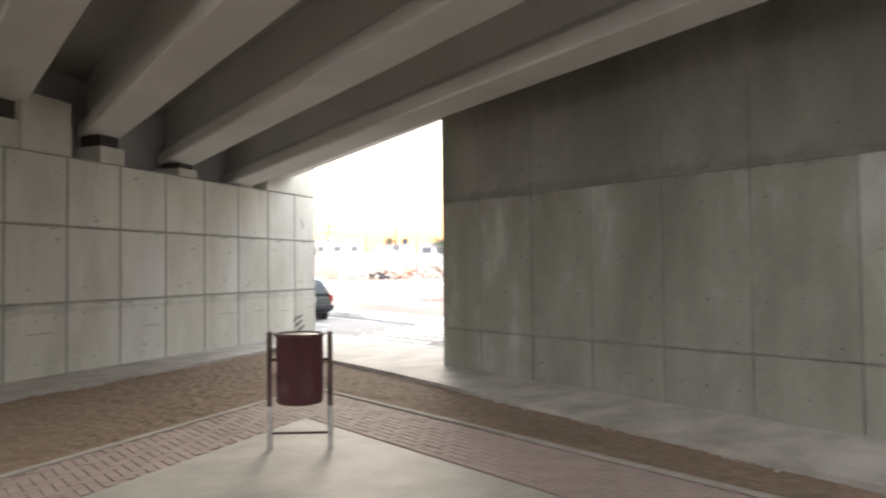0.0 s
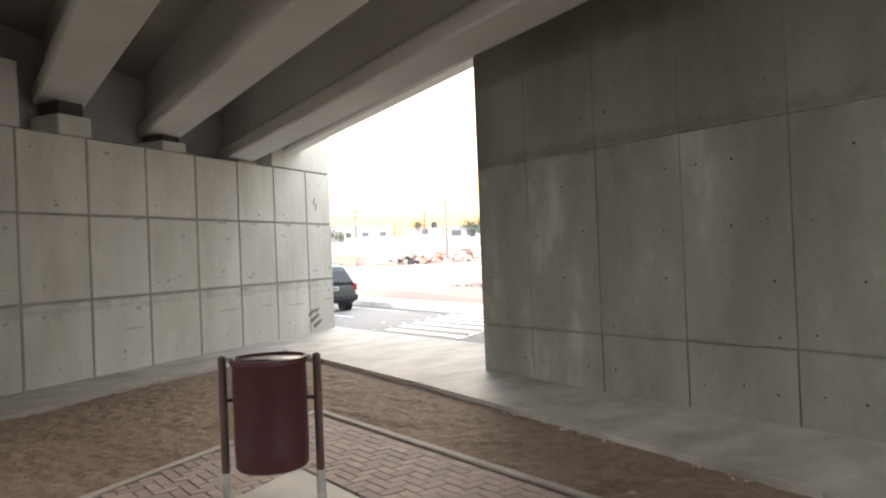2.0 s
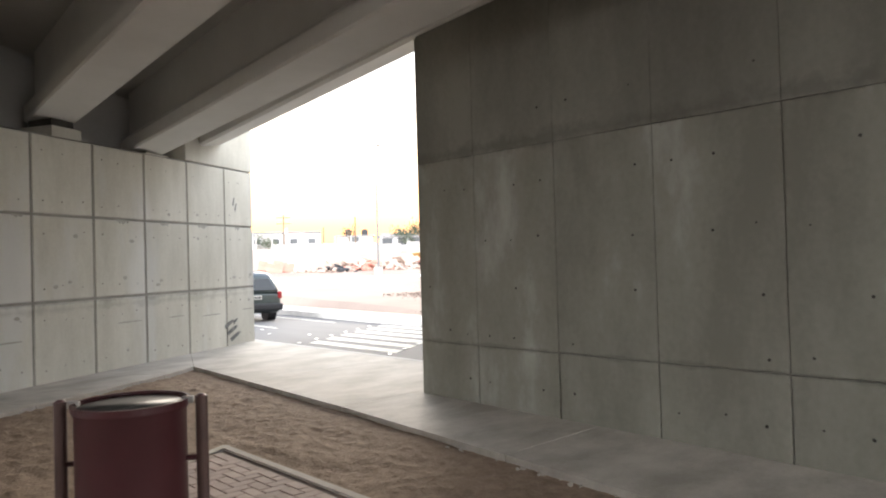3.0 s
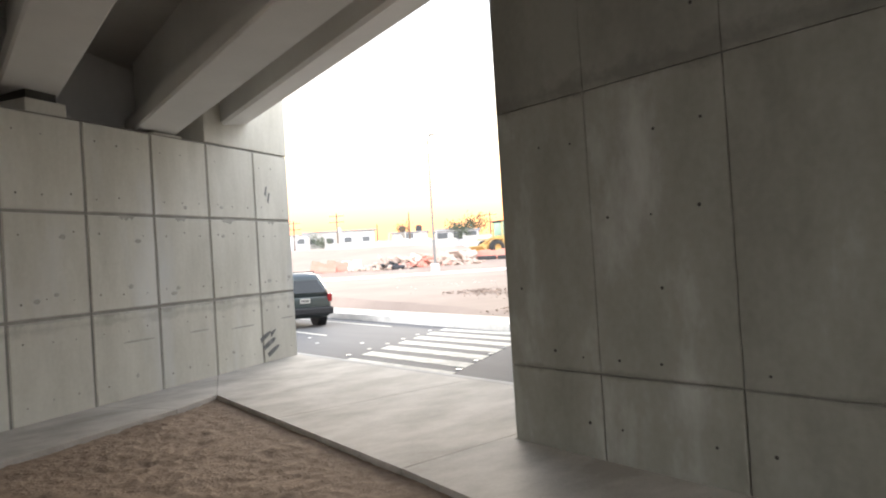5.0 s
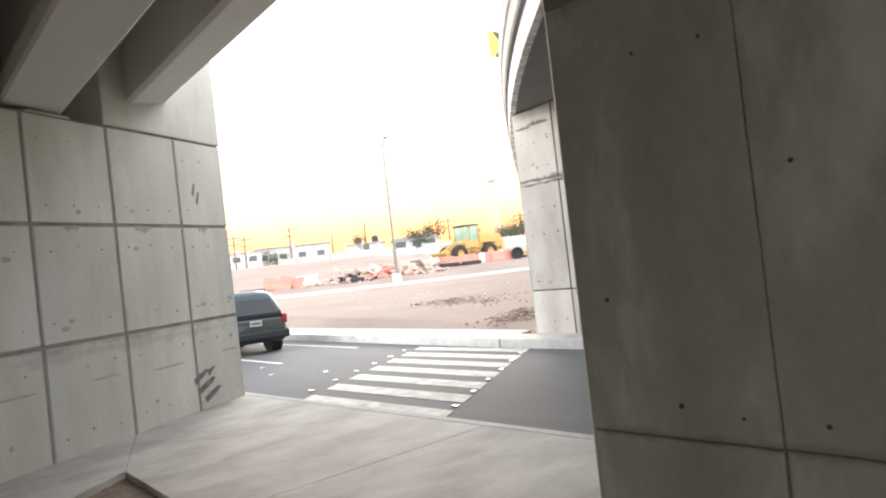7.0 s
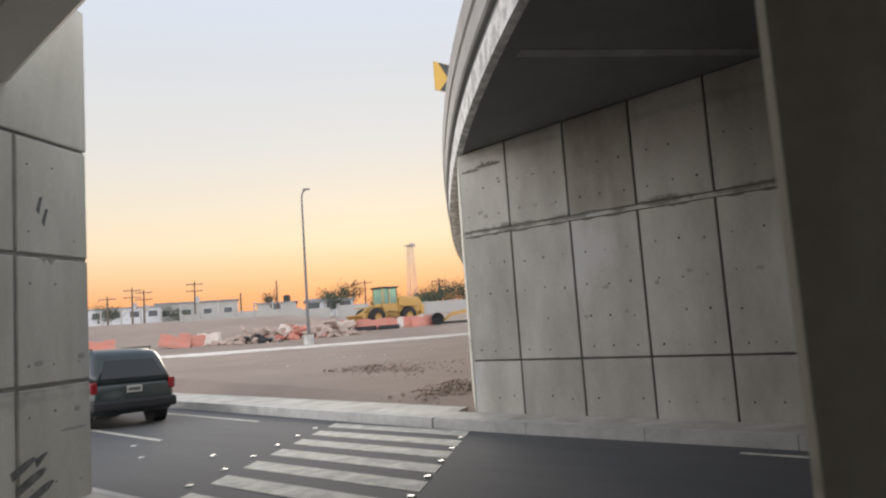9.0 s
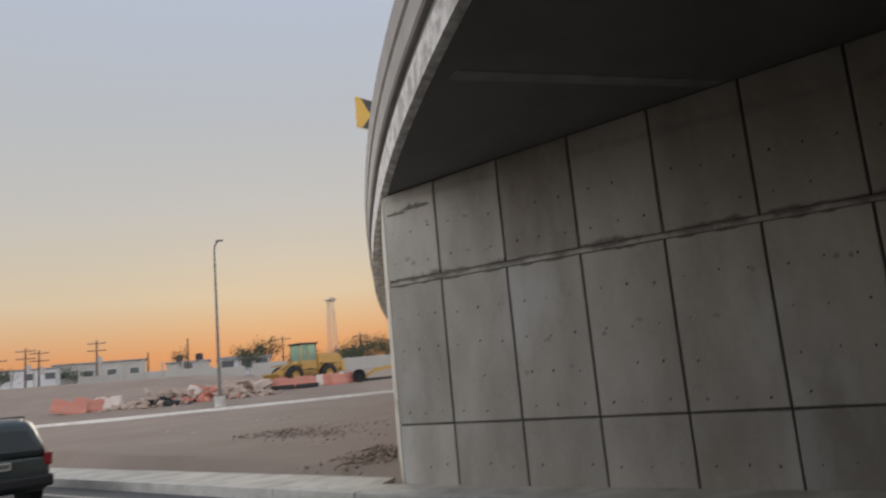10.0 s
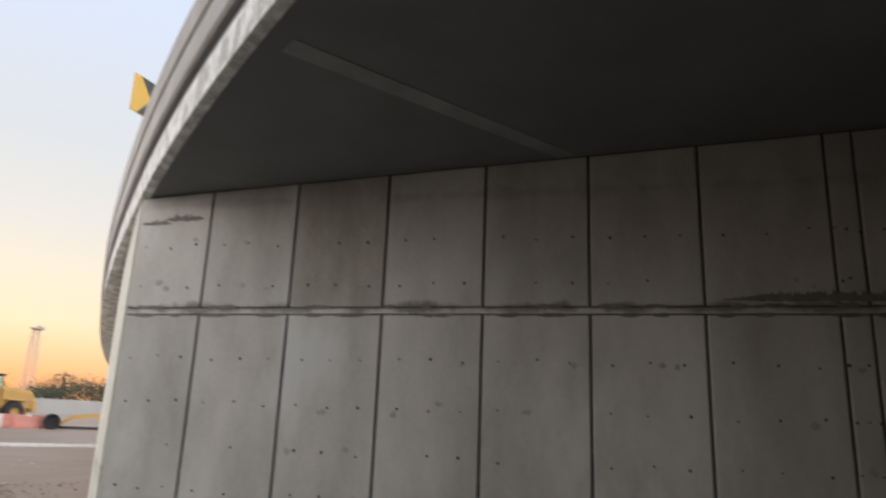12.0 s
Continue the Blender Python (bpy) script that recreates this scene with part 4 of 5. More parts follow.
rnd = random.Random(4)
RED, PALE = "orange-red plastic road barrier on bare earth", "pale plastic road barrier on bare earth"
for x, y, turn, tip, pale in ((41.2, 49.4, 41, 0, 0), (42.2, 48.3, 46, 0, 0), (43.4, 47.1, 38, 0, 0), (44.5, 45.9, 80, 0, 0), (40.5, 50.0, 20, 0, 1), (44.0, 46.5, 50, 0, 1),
                              (29.9, 54.0, 55, 12, 0), (31.0, 53.6, 62, 10, 0), (31.8, 53.0, 15, 0, 1), (26.0, 55.9, 62, 0, 0), (24.4, 56.6, 66, 0, 0), (37.0, 50.8, 75, 14, 0), (36.1, 50.2, 20, 20, 1)):
    barrier(pose(x, y, land_z(x, y) - 0.04, tip, 0, turn), M_BARRIER_W if pale else M_BARRIER, PALE if pale else RED)


def chunk(bm, x, y, z, r, rng):
    """An angular lump."""
    made = bmesh.ops.create_icosphere(bm, subdivisions=1, radius=r)["verts"]
    sq = (rng.uniform(0.7, 1.5), rng.uniform(0.7, 1.3), rng.uniform(0.35, 0.8))
    turn = Euler((rng.uniform(-0.5, 0.5), rng.uniform(-0.5, 0.5), rng.uniform(0, 6.3))).to_matrix()
    for v in made:
        c = v.co * rng.uniform(0.75, 1.2)
        v.co = turn @ Vector((c.x * sq[0], c.y * sq[1], c.z * sq[2])) + Vector((x, y, z))


def heap(name, cx, cy, spread, count, size, material, label, category, lift=0.8):
    bm = bmesh.new()
    rng = random.Random(int(cx * 7 + cy))
    for _ in range(count):
        a, rr = rng.uniform(0, 6.3), abs(rng.gauss(0, 0.5))
        along, across = spread
        x = cx + math.cos(a) * rr * along * 0.72 + math.sin(a) * rr * across * 0.69
        y = cy - math.cos(a) * rr * along * 0.69 + math.sin(a) * rr * across * 0.72
        chunk(bm, x, y, land_z(x, y) + lift * max(0.0, 1 - rr) * rng.uniform(0, 1) * 0.6, size * rng.uniform(0.4, 1.3), rng)
    return tagged(mesh_ob(name, bm, material), label, category, kind="stuff")


heap("rubble_heap", 33.2, 51.2, (2.6, 1.2), 130, 0.28, M_RUBBLE, "heap of dusty rubble and broken boards", "rubble")
heap("rubble_heap", 37.4, 48.6, (2.8, 1.2), 140, 0.30, M_RUBBLE, "heap of dusty rubble and torn plastic", "rubble", 1.4)
heap("plastic_scraps", 36.0, 49.4, (2.8, 1.0), 40, 0.30, M_BARRIER, "torn orange plastic scraps on the rubble", "scraps", 1.3)
heap("black_scraps", 33.6, 50.6, (2.0, 0.8), 26, 0.30, M_TRIM, "black torn sheets on the rubble", "scraps", 0.9)
for x, y, turn in ((41.55, 48.55, 41), (42.6, 47.3, 44)):
    low = mesh_ob("kerb_mould", boxed(-0.2, 0.2, -0.75, 0.75, 0, 0.3, bevel=0.05), M_TRIM)
    low.matrix_world = pose(x, y, land_z(x, y) - 0.02, 0, 0, turn)
    tagged(low, "low black plastic block lying before the barriers", "block", "black blocks on the lot")


def pipe_end(x, y, turn):
    """A short length of wide pipe lying on the earth."""
    ob = empty("pipe", "short wide black pipe lying on bare earth", "pipe", m=pose(x, y, land_z(x, y) + 0.4, 0, 90, turn) @ Matrix.Scale(0.8, 4))
    part("shell", lathe(bmesh.new(), [(0.55, -0.5), (0.58, -0.45), (0.55, -0.4), (0.55, 0.4), (0.58, 0.45), (0.55, 0.5), (0.47, 0.5), (0.47, -0.5), (0.55, -0.5)], None, 28, False), M_TRIM, ob)
    part("plug", lathe(bmesh.new(), [(0.0, -0.05), (0.47, -0.05), (0.47, 0.05), (0.0, 0.05)], None, 28), M_TRIM, ob)
    return ob


pipe_end(45.5, 45.2, 44)


def digger_arm(x, y, turn):
    """A digging attachment laid on the ground."""
    ob = empty("digger_arm", "yellow digging arm laid on the bare earth", "machine part", m=pose(x, y, land_z(x, y), 0, 0, turn))
    part("boom", loft(bmesh.new(), [[(u, -0.14, z0), (u, 0.14, z0), (u, 0.14, z1), (u, -0.14, z1)] for u, z0, z1 in ((-1.5, 0.05, 0.3), (-0.8, 0.5, 0.78), (0.4, 0.68, 0.92), (1.7, 0.5, 0.7))]), M_YELLOW, ob)
    part("stand", boxed(1.45, 1.6, -0.2, 0.2, -0.05, 0.52, bevel=0.02), M_TRIM, ob)
    part("skid", boxed(-1.7, 1.2, -0.3, -0.15, -0.03, 0.12, bevel=0.02), M_TRIM, ob)
    return ob


digger_arm(47.3, 44.3, -46)


def slab_heap(cx, cy, count, seed):
    """Broken concrete slabs thrown together."""
    rng = random.Random(seed)
    bm = bmesh.new()
    for _ in range(count):
        x, y = cx + rng.gauss(0, 0.9), cy + rng.gauss(0, 0.7)
        l, w2, t = rng.uniform(0.3, 0.75), rng.uniform(0.2, 0.5), rng.uniform(0.05, 0.1)
        box(bm, -l, l, -w2, w2, -t, t, pose(x, y, land_z(x, y) + rng.uniform(0.1, 0.6), rng.uniform(-50, 50), rng.uniform(-40, 40), rng.uniform(0, 180)), 0.02)
    return tagged(mesh_ob("broken_slabs", bm, M_RUBBLE), "tilted broken concrete slabs in a dusty heap", "rubble", kind="stuff")


slab_heap(38.6, 49.9, 22, 5)
slab_heap(35.6, 50.9, 16, 6)
heap("earth_clods", 19.2, 21.7, (1.5, 1.5), 240, 0.042, M_LOT, "clods and broken earth by the ramp's foot", "clods", 0.5)
heap("broken_concrete", 19.4, 21.9, (1.3, 1.2), 60, 0.045, M_RUBBLE, "grey broken concrete among the clods by the ramp", "rubble", 0.45)
heap("earth_clods", 23.2, 28.8, (2.6, 1.0), 80, 0.055, M_LOT, "low ridge of clods on the bare lot", "clods", 0.2)
heap("earth_clods", 23.4, 28.2, (3.4, 1.6), 60, 0.05, M_RUBBLE, "dusty lumps strewn over the bare lot", "clods", 0.1)
heap("earth_clods", 23.0, 27.0, (4.5, 4.0), 190, 0.035, M_LOT, "small lumps of earth strewn over the lot", "clods", 0.0)
heap("stones", 26.0, 34.0, (9, 5), 45, 0.04, M_LITTER, "scattered pale stones and litter on the bare lot", "stones", 0.0)
heap("stones", 19.3, 21.9, (1.5, 1.2), 16, 0.035, M_LITTER, "pale scraps and stones among the clods", "stones", 0.2)
for k in range(14):
    x, y = 19.0 + rnd.uniform(-0.7, 1.1), 21.3 + rnd.uniform(-0.4, 1.3)
    z = land_z(x, y) + 0.05
    an, ln = rnd.uniform(0, 3.1), rnd.uniform(0.25, 0.8)
    bm = tube(tube(bmesh.new(), (0, 0, 0), (ln * 0.5, 0.02, 0.05), 0.02, 0.016, 6), (ln * 0.5, 0.02, 0.05), (ln, 0.09, 0.02), 0.016, 0.008, 6)
    stick = mesh_ob("branch", bm, M_TIMBER)
    stick.matrix_world = pose(x, y, z, 0, 0, math.degrees(an))
    tagged(stick, "dry broken branch on bare earth", "branch", "branches by the ramp")


# ---- chevron sign on the parapet ----
def chevron_sign(m):
    ob = empty("chevron_sign", "yellow road sign with a black chevron on the parapet", "road sign", m=m)
    part("board", boxed(-0.38, 0.38, -0.012, 0.012, 0.0, 0.92, bevel=0.006), M_SIGN, ob)
    pts = [(-0.20, 0.91), (0.37, 0.91), (0.37, 0.01), (-0.20, 0.01), (0.14, 0.46)]
    for s in (1, -1):
        part("chevron", slab_poly(bmesh.new(), [(x, s * 0.013, z) for x, z in pts], (0, s, 0), 0.004), M_BLACK, ob, "black chevron")
    part("post", boxed(0.24, 0.30, -0.04, -0.013, -0.55, 0.9, bevel=0.004), M_STEEL, ob)
    return ob


SX, SY, SH = edge_at(1.0)
chevron_sign(pose(SX - 0.08, SY + 0.03, edge_height(1.0) + 1.62, 0, 0, -8) @ Matrix.Diagonal((0.72, 0.72, 0.66, 1)))


# ---- low buildings on the skyline ----
def house(name, x0, y0, x1, y1, depth, h, material, label, windows=3, parapet=0.0):
    """A flat-roofed building whose front runs from (x0, y0) to (x1, y1)."""
    length = math.hypot(x1 - x0, y1 - y0)
    turn = math.degrees(math.atan2(y1 - y0, x1 - x0))
    base = min(land_z(x0, y0), land_z(x1, y1))
    ob = empty(name, label, "building", m=pose(x0, y0, base - 0.3, 0, 0, turn))
    part("wall", boxed(0, length, 0, depth, 0, h + 0.3), material, ob)
    part("roof", boxed(-0.25, length + 0.25, -0.3, depth + 0.2, h + 0.303, h + 0.5, bevel=0.04), M_ROOF if parapet == 0 else material, ob)
    for k in range(windows):
        cx = length * (k + 0.5) / windows
        win = part("window", boxed(cx - 0.75, cx + 0.75, -0.06, 0.02, 1.2, 2.3, bevel=0.02), M_WHITEWALL, ob)
        part("pane", boxed(cx - 0.65, cx + 0.65, -0.075, -0.055, 1.3, 2.2), M_WINDOW, win)
    return ob


house("white_building", 48.5, 124.0, 62.5, 117.0, 8, 2.4, M_WHITEWALL, "long low white building on the skyline", 6)
house("white_block", 47.0, 127.0, 51.5, 124.8, 6, 3.9, M_WHITEWALL, "small white block beside a long low building", 1)
house("grey_building", 64.0, 122.0, 75.0, 115.2, 9, 3.0, M_GREYWALL, "low grey building with a flat roof", 4)
house("grey_shed", 76.5, 112.0, 81.5, 108.0, 6, 2.0, M_GREYWALL, "small grey flat-roofed shed", 1)
house("white_house", 82.5, 106.5, 86.5, 103.0, 6, 2.2, M_WHITEWALL, "small white house with dark windows", 3)
house("roadside_kiosk", 58.5, 76.5, 62.8, 73.2, 4, 2.0, M_WHITEWALL, "small white hut with dark windows", 3)
for x, y, z in ((77.5, 110.0, 2.6), (80.0, 108.4, 2.6)):
    tank = mesh_ob("roof_tank", lathe(bmesh.new(), [(0.55, 0), (0.6, 0.1), (0.6, 0.9), (0.35, 1.1), (0.0, 1.15)], None, 16), M_TRIM)
    tank.matrix_world = pose(x + 1.0, y + 1.4, land_z(76.5, 112.0) + 2.2)
    tagged(tank, "black water tank on a flat roof", "water tank", "roof tanks")


def long_wall(x0, y0, x1, y1, h, label):
    """A boundary wall of bays between posts."""
    ob = empty("boundary_wall", label, "wall")
    length = math.hypot(x1 - x0, y1 - y0)
    k = max(2, round(length / 3))
    turn = math.degrees(math.atan2(y1 - y0, x1 - x0))
    for i in range(k):
        x, y = x0 + (x1 - x0) * i / k, y0 + (y1 - y0) * i / k
        z = land_z(x, y)
        m = pose(x, y, z - 0.4, 0, 0, turn)
        part("bay", boxed(0.12, length / k - 0.0, -0.07, 0.07, 0, h + 0.4, m), M_GREYWALL, ob)
        part("post", boxed(-0.12, 0.118, -0.12, 0.12, 0, h + 0.5, m, 0.01), M_GREYWALL, ob)
    return ob


long_wall(56.0, 68.0, 74.0, 47.0, 1.3, "long pale boundary wall behind the lot")
long_wall(44.0, 78.0, 55.5, 68.8, 0.7, "low grey boundary wall along the bank")


# ---- fence posts on the bank ----
for k in range(16):
    x, y = 33.0 + 1.5 * k, 84.5 - 1.0 * k
    fp = mesh_ob("fence_post", boxed(-0.06, 0.06, -0.06, 0.06, -0.2, 1.5 + 0.3 * rnd.random(), bevel=0.01), M_GREYWALL)
    fp.matrix_world = pose(x, y, land_z(x, y), rnd.uniform(-2, 2), rnd.uniform(-2, 2), 20)
    tagged(fp, "grey concrete fence post on the earth bank", "fence post", "fence posts")


# ---- utility poles, mast ----
def utility_pole(x, y, top, arms):
    z = land_z(x, y)
    ob = empty("utility_pole", "dark wooden utility pole with %s" % ("two crossarms" if arms > 1 else "one crossarm" if arms else "no crossarm"), "utility pole", "utility poles", pose(x, y, z, 0, 0, -38))
    part("pole", tube(bmesh.new(), (0, 0, -0.3), (0, 0, top - z), 0.13, 0.08, 8), M_WOOD, ob)
    for a in range(arms):
        zz = top - z - 0.35 - 0.8 * a
        arm = part("crossarm", boxed(-0.95, 0.95, -0.06, 0.06, zz - 0.045, zz + 0.045), M_WOOD, ob)
        for x2 in (-0.85, -0.42, 0.42, 0.85):
            part("insulator", tube(bmesh.new(), (x2, 0, zz + 0.045), (x2, 0, zz + 0.22), 0.05, 0.03, 6), M_GREYWALL, arm)
    if arms > 1:
        part("transformer", tube(bmesh.new(), (0.3, 0, top - z - 2.6), (0.3, 0, top - z - 1.8), 0.24, seg=10), M_GREYWALL, ob)
    return ob


for x, y, top, arms in ((43.3, 93.0, 7.1, 1), (45.7, 92.0, 8.0, 2), (46.8, 91.4, 7.7, 2), (51.7, 88.7, 8.4, 2), (56.2, 86.0, 6.7, 0), (59.7, 83.5, 8.0, 0), (68.0, 76.6, 7.4, 1), (74.5, 69.9, 7.0, 1), (38.0, 95.5, 8.6, 2)):
    utility_pole(x, y, top, arms)


M_MAST = mat("pale_mast_steel", (0.42, 0.36, 0.32), 0.7, scale=2, amount=0.2, bump=0.0)


def mast(x, y, top):
    z = land_z(x, y)
    ob = empty("lattice_mast", "tall pale lattice mast with a flat top platform", "mast", m=pose(x, y, z, 0, 0, 20))
    h = top - z
    for sx in (-1, 1):
        for sy in (-1, 1):
            part("leg", tube(bmesh.new(), (sx * 0.95, sy * 0.95, -0.3), (sx * 0.5, sy * 0.5, h), 0.07, 0.05, 6), M_MAST, ob)
    n = 12
    for i in range(n):
        f0, f1 = 0.95 - 0.45 * i / n, 0.95 - 0.45 * (i + 1) / n
        z0, z1 = h * i / n, h * (i + 1) / n
        bm = bmesh.new()
        for a, b in (((-1, -1), (1, -1)), ((1, -1), (1, 1)), ((1, 1), (-1, 1)), ((-1, 1), (-1, -1))):
            tube(bm, (a[0] * f0, a[1] * f0, z0), (b[0] * f1, b[1] * f1, z1), 0.03, seg=5)
            tube(bm, (b[0] * f0, b[1] * f0, z0), (a[0] * f1, a[1] * f1, z1), 0.03, seg=5)
        part("bracing", bm, M_MAST, ob)
    part("platform", boxed(-1.5, 1.5, -0.7, 0.7, h, h + 0.25, bevel=0.03), M_MAST, ob)
    part("floodlight", boxed(-1.4, 1.4, -0.75, -0.55, h + 0.25, h + 0.6, bevel=0.03), M_MAST, ob)
    return ob


mast(117.0, 114.2, 17.9)


# ---- trees and shrubs ----
def tree(x, y, height, width, seed, label, material=M_LEAF, crown_low=0.3, leaf=0.15, count=1500, sparse=0.0):
    rng = random.Random(seed)
    z = land_z(x, y)
    ob = empty("tree" if height > 2.6 else "shrub", label, "tree" if height > 2.6 else "shrub", m=pose(x, y, z, 0, 0, rng.uniform(0, 360)))
    bm = bmesh.new()
    tips = []
    tube(bm, (0, 0, -0.2), (0.1, 0, height * 0.45), 0.05 * height * 0.5, 0.03 * height * 0.5, 8)
    for k in range(9):
        a = k * 2.4 + rng.uniform(-0.4, 0.4)
        r = width * 0.5 * rng.uniform(0.45, 0.95)
        st = Vector((0.1 * rng.random(), 0, height * rng.uniform(0.25, 0.45)))
        en = Vector((math.cos(a) * r, math.sin(a) * r, height * rng.uniform(crown_low + 0.15, 0.97)))
        mid = (st + en) / 2 + Vector((0, 0, -0.05 * height))
        tube(bm, st, mid, 0.018 * height * 0.5, 0.012 * height * 0.5, 6)
        tube(bm, mid, en, 0.012 * height * 0.5, 0.004 * height * 0.5, 5)
        tips += [en, (mid + en) / 2]
    part("trunk", bm, M_BARK, ob)
    verts, faces = [], []
    for _ in range(count if sparse else count * 2):
        c = rng.choice(tips)
        s = width * (0.13 if sparse else 0.17)
        p = c + Vector((rng.gauss(0, s), rng.gauss(0, s), rng.gauss(0, s * 0.7)))
        p.z = max(p.z, height * crown_low * rng.uniform(0.6, 1.2))
        q = Euler((rng.uniform(0, 6.3), rng.uniform(0, 6.3), rng.uniform(0, 6.3))).to_matrix()
        l, w2 = leaf * rng.uniform(0.5, 1.3), leaf * rng.uniform(0.2, 0.5)
        i = len(verts)
        verts += [tuple(p + q @ Vector(v)) for v in ((-l, 0, 0), (0, -w2, 0.05 * l), (l, 0, 0), (0, w2, 0.05 * l))]
        faces.append((i, i + 1, i + 2, i + 3))
    me = bpy.data.meshes.new("crown")
    me.from_pydata(verts, [], faces)
    me.materials.append(material)
    crown = new("crown", me)
    crown.parent = ob
    return ob


tree(61.6, 75.2, 3.0, 3.2, 1, "dusty green roadside tree with a dense crown", crown_low=0.12)
tree(63.6, 74.2, 3.9, 3.0, 2, "thin tree with sparse rust-coloured leaves", M_LEAF_RUST, 0.5, 0.17, 420, 1)
tree(66.4, 71.2, 2.0, 3.6, 3, "low dusty green shrub behind the wall", crown_low=0.05, count=1300)
tree(72.5, 69.0, 3.2, 4.6, 4, "broad dusty green tree behind the wall", crown_low=0.1, count=2000)
tree(75.6, 66.0, 2.8, 4.2, 5, "broad dusty green tree behind the wall", crown_low=0.1, count=1600)
tree(80.5, 63.5, 2.6, 4.0, 6, "broad dusty green shrub behind the wall", crown_low=0.1, count=1400)
tree(63.5, 114.0, 2.3, 3.4, 7, "dark green shrub beside a low building", crown_low=0.05, count=600)
tree(46.0, 99.0, 2.6, 3.0, 8, "dark green shrub on the skyline", crown_low=0.1, count=500)
tree(57.8, 82.0, 3.0, 2.4, 9, "thin tree with sparse rust-coloured leaves", M_LEAF_RUST, 0.55, 0.15, 200, 1)

# ---- smears and blooms on the concrete ----
def smear(name, label, strokes):
    """Brush strokes on the abutment, each a part."""
    ob = empty(name, label, "graffiti")
    for corners in strokes:
        part("stroke", slab_poly(bmesh.new(), [A_FRAME @ Vector((u, -0.004, z)) for u, z in corners], (A_IN.x, A_IN.y, 0), 0.003), M_SCRIBBLE, ob)
    return ob


strokes = []
for u0, z0, ln in ((1.18, 0.45, 0.34), (1.10, 0.30, 0.40), (0.98, 0.16, 0.38), (0.86, 0.52, 0.18)):
    strokes.append([(u0, z0), (u0 - ln * 0.45, z0 + ln * 0.20), (u0 - ln * 0.85, z0 + ln * 0.32), (u0 - ln, z0 + ln * 0.27), (u0 - ln * 0.8, z0 + ln * 0.1), (u0 - ln * 0.1, z0 - 0.08)])
smear("graffiti_smear", "dark diagonal paint smears low on the abutment", strokes)
smear("graffiti_mark", "small dark paint mark high on the abutment", [[(0.80, 3.10), (0.75, 3.24), (0.71, 3.25), (0.76, 3.05)], [(0.72, 2.98), (0.67, 3.12), (0.63, 3.13), (0.69, 2.93)]])

# ---- crumbs of concrete along the dirt bed's edge ----
rng = random.Random(21)
bm = bmesh.new()
for _ in range(36):
    y = rng.uniform(4.2, 9.6)
    x = walk_edge(y) - abs(rng.gauss(0, 0.05)) - 0.01
    chunk(bm, x, y, ground_z(x, y) + 0.008, rng.uniform(0.008, 0.024), rng)
tagged(mesh_ob("concrete_crumbs", bm, M_EDGING), "pale crumbs of concrete along the dirt's edge", "rubble", kind="stuff")

# ---- formwork panels ----
def panel(wall, frame_m, u0, u1, z0, top0, top1, joint, material, name="panel", c=0.012):
    """One formed panel proud of the wall's body, with a chamfered face."""
    h = joint / 2
    a0, a1, b0 = u0 + h, u1 - h, z0 + h
    t0, t1 = top0 - h, top1 - h
    bm = bmesh.new()
    back = [bm.verts.new((u, GAP + 0.01, z)) for u, z in ((a0, b0), (a1, b0), (a1, t1), (a0, t0))]
    side = [bm.verts.new((u, c, z)) for u, z in ((a0, b0), (a1, b0), (a1, t1), (a0, t0))]
    face = [bm.verts.new((u, 0, z)) for u, z in ((a0 + c, b0 + c), (a1 - c, b0 + c), (a1 - c, t1 - c), (a0 + c, t0 - c))]
    for ring, nxt in ((back, side), (side, face)):
        for i in range(4):
            bm.faces.new((ring[i], ring[(i + 1) % 4], nxt[(i + 1) % 4], nxt[i]))
    bm.faces.new(face)
    bm.faces.new(back[::-1])
    bmesh.ops.transform(bm, matrix=frame_m, verts=bm.verts)
    bmesh.ops.recalc_face_normals(bm, faces=bm.faces)
    return part(name, bm, material, wall)


def tie_holes(wall, frame_m, spots, r, material=M_HOLE):
    """Small plugged holes left by the formwork ties."""
    bm = bmesh.new()
    for u, z in spots:
        q = r * rnd.choice((0.7, 0.85, 1.0, 1.0, 1.2))
        bmesh.ops.create_cone(bm, cap_ends=True, segments=10, radius1=q, radius2=q * 0.8, depth=0.008, matrix=frame_m @ Matrix.Translation((u, -0.001, z)) @ pose(0, 0, 0, 90, 0, 0))
    return tagged(part("tie_holes", bm, material, wall), kind="stuff")


rnd = random.Random(9)
A_COLS = [0.0, 1.08] + [2.33 + 1.22 * k for k in range(13)]
A_ROWS = [-0.12, 1.25, 2.61, 3.87]
spots = []
for u0, u1 in zip(A_COLS, A_COLS[1:]):
    for z0, z1 in zip(A_ROWS, A_ROWS[1:]):
        panel(wall_a, A_FRAME, u0, u1, z0, z1, z1, 0.042, M_CONC_A)
        for fu in (0.2, 0.52, 0.84):
            for zz in (z0 + 0.22 + (0.12 if z0 < 0 else 0), z1 - 0.28):
                if rnd.random() < 0.8:
                    spots.append((u0 + (u1 - u0) * fu + rnd.uniform(-0.03, 0.03), zz + rnd.uniform(-0.03, 0.03)))
tie_holes(wall_a, A_FRAME, spots, 0.013, M_PLUG)

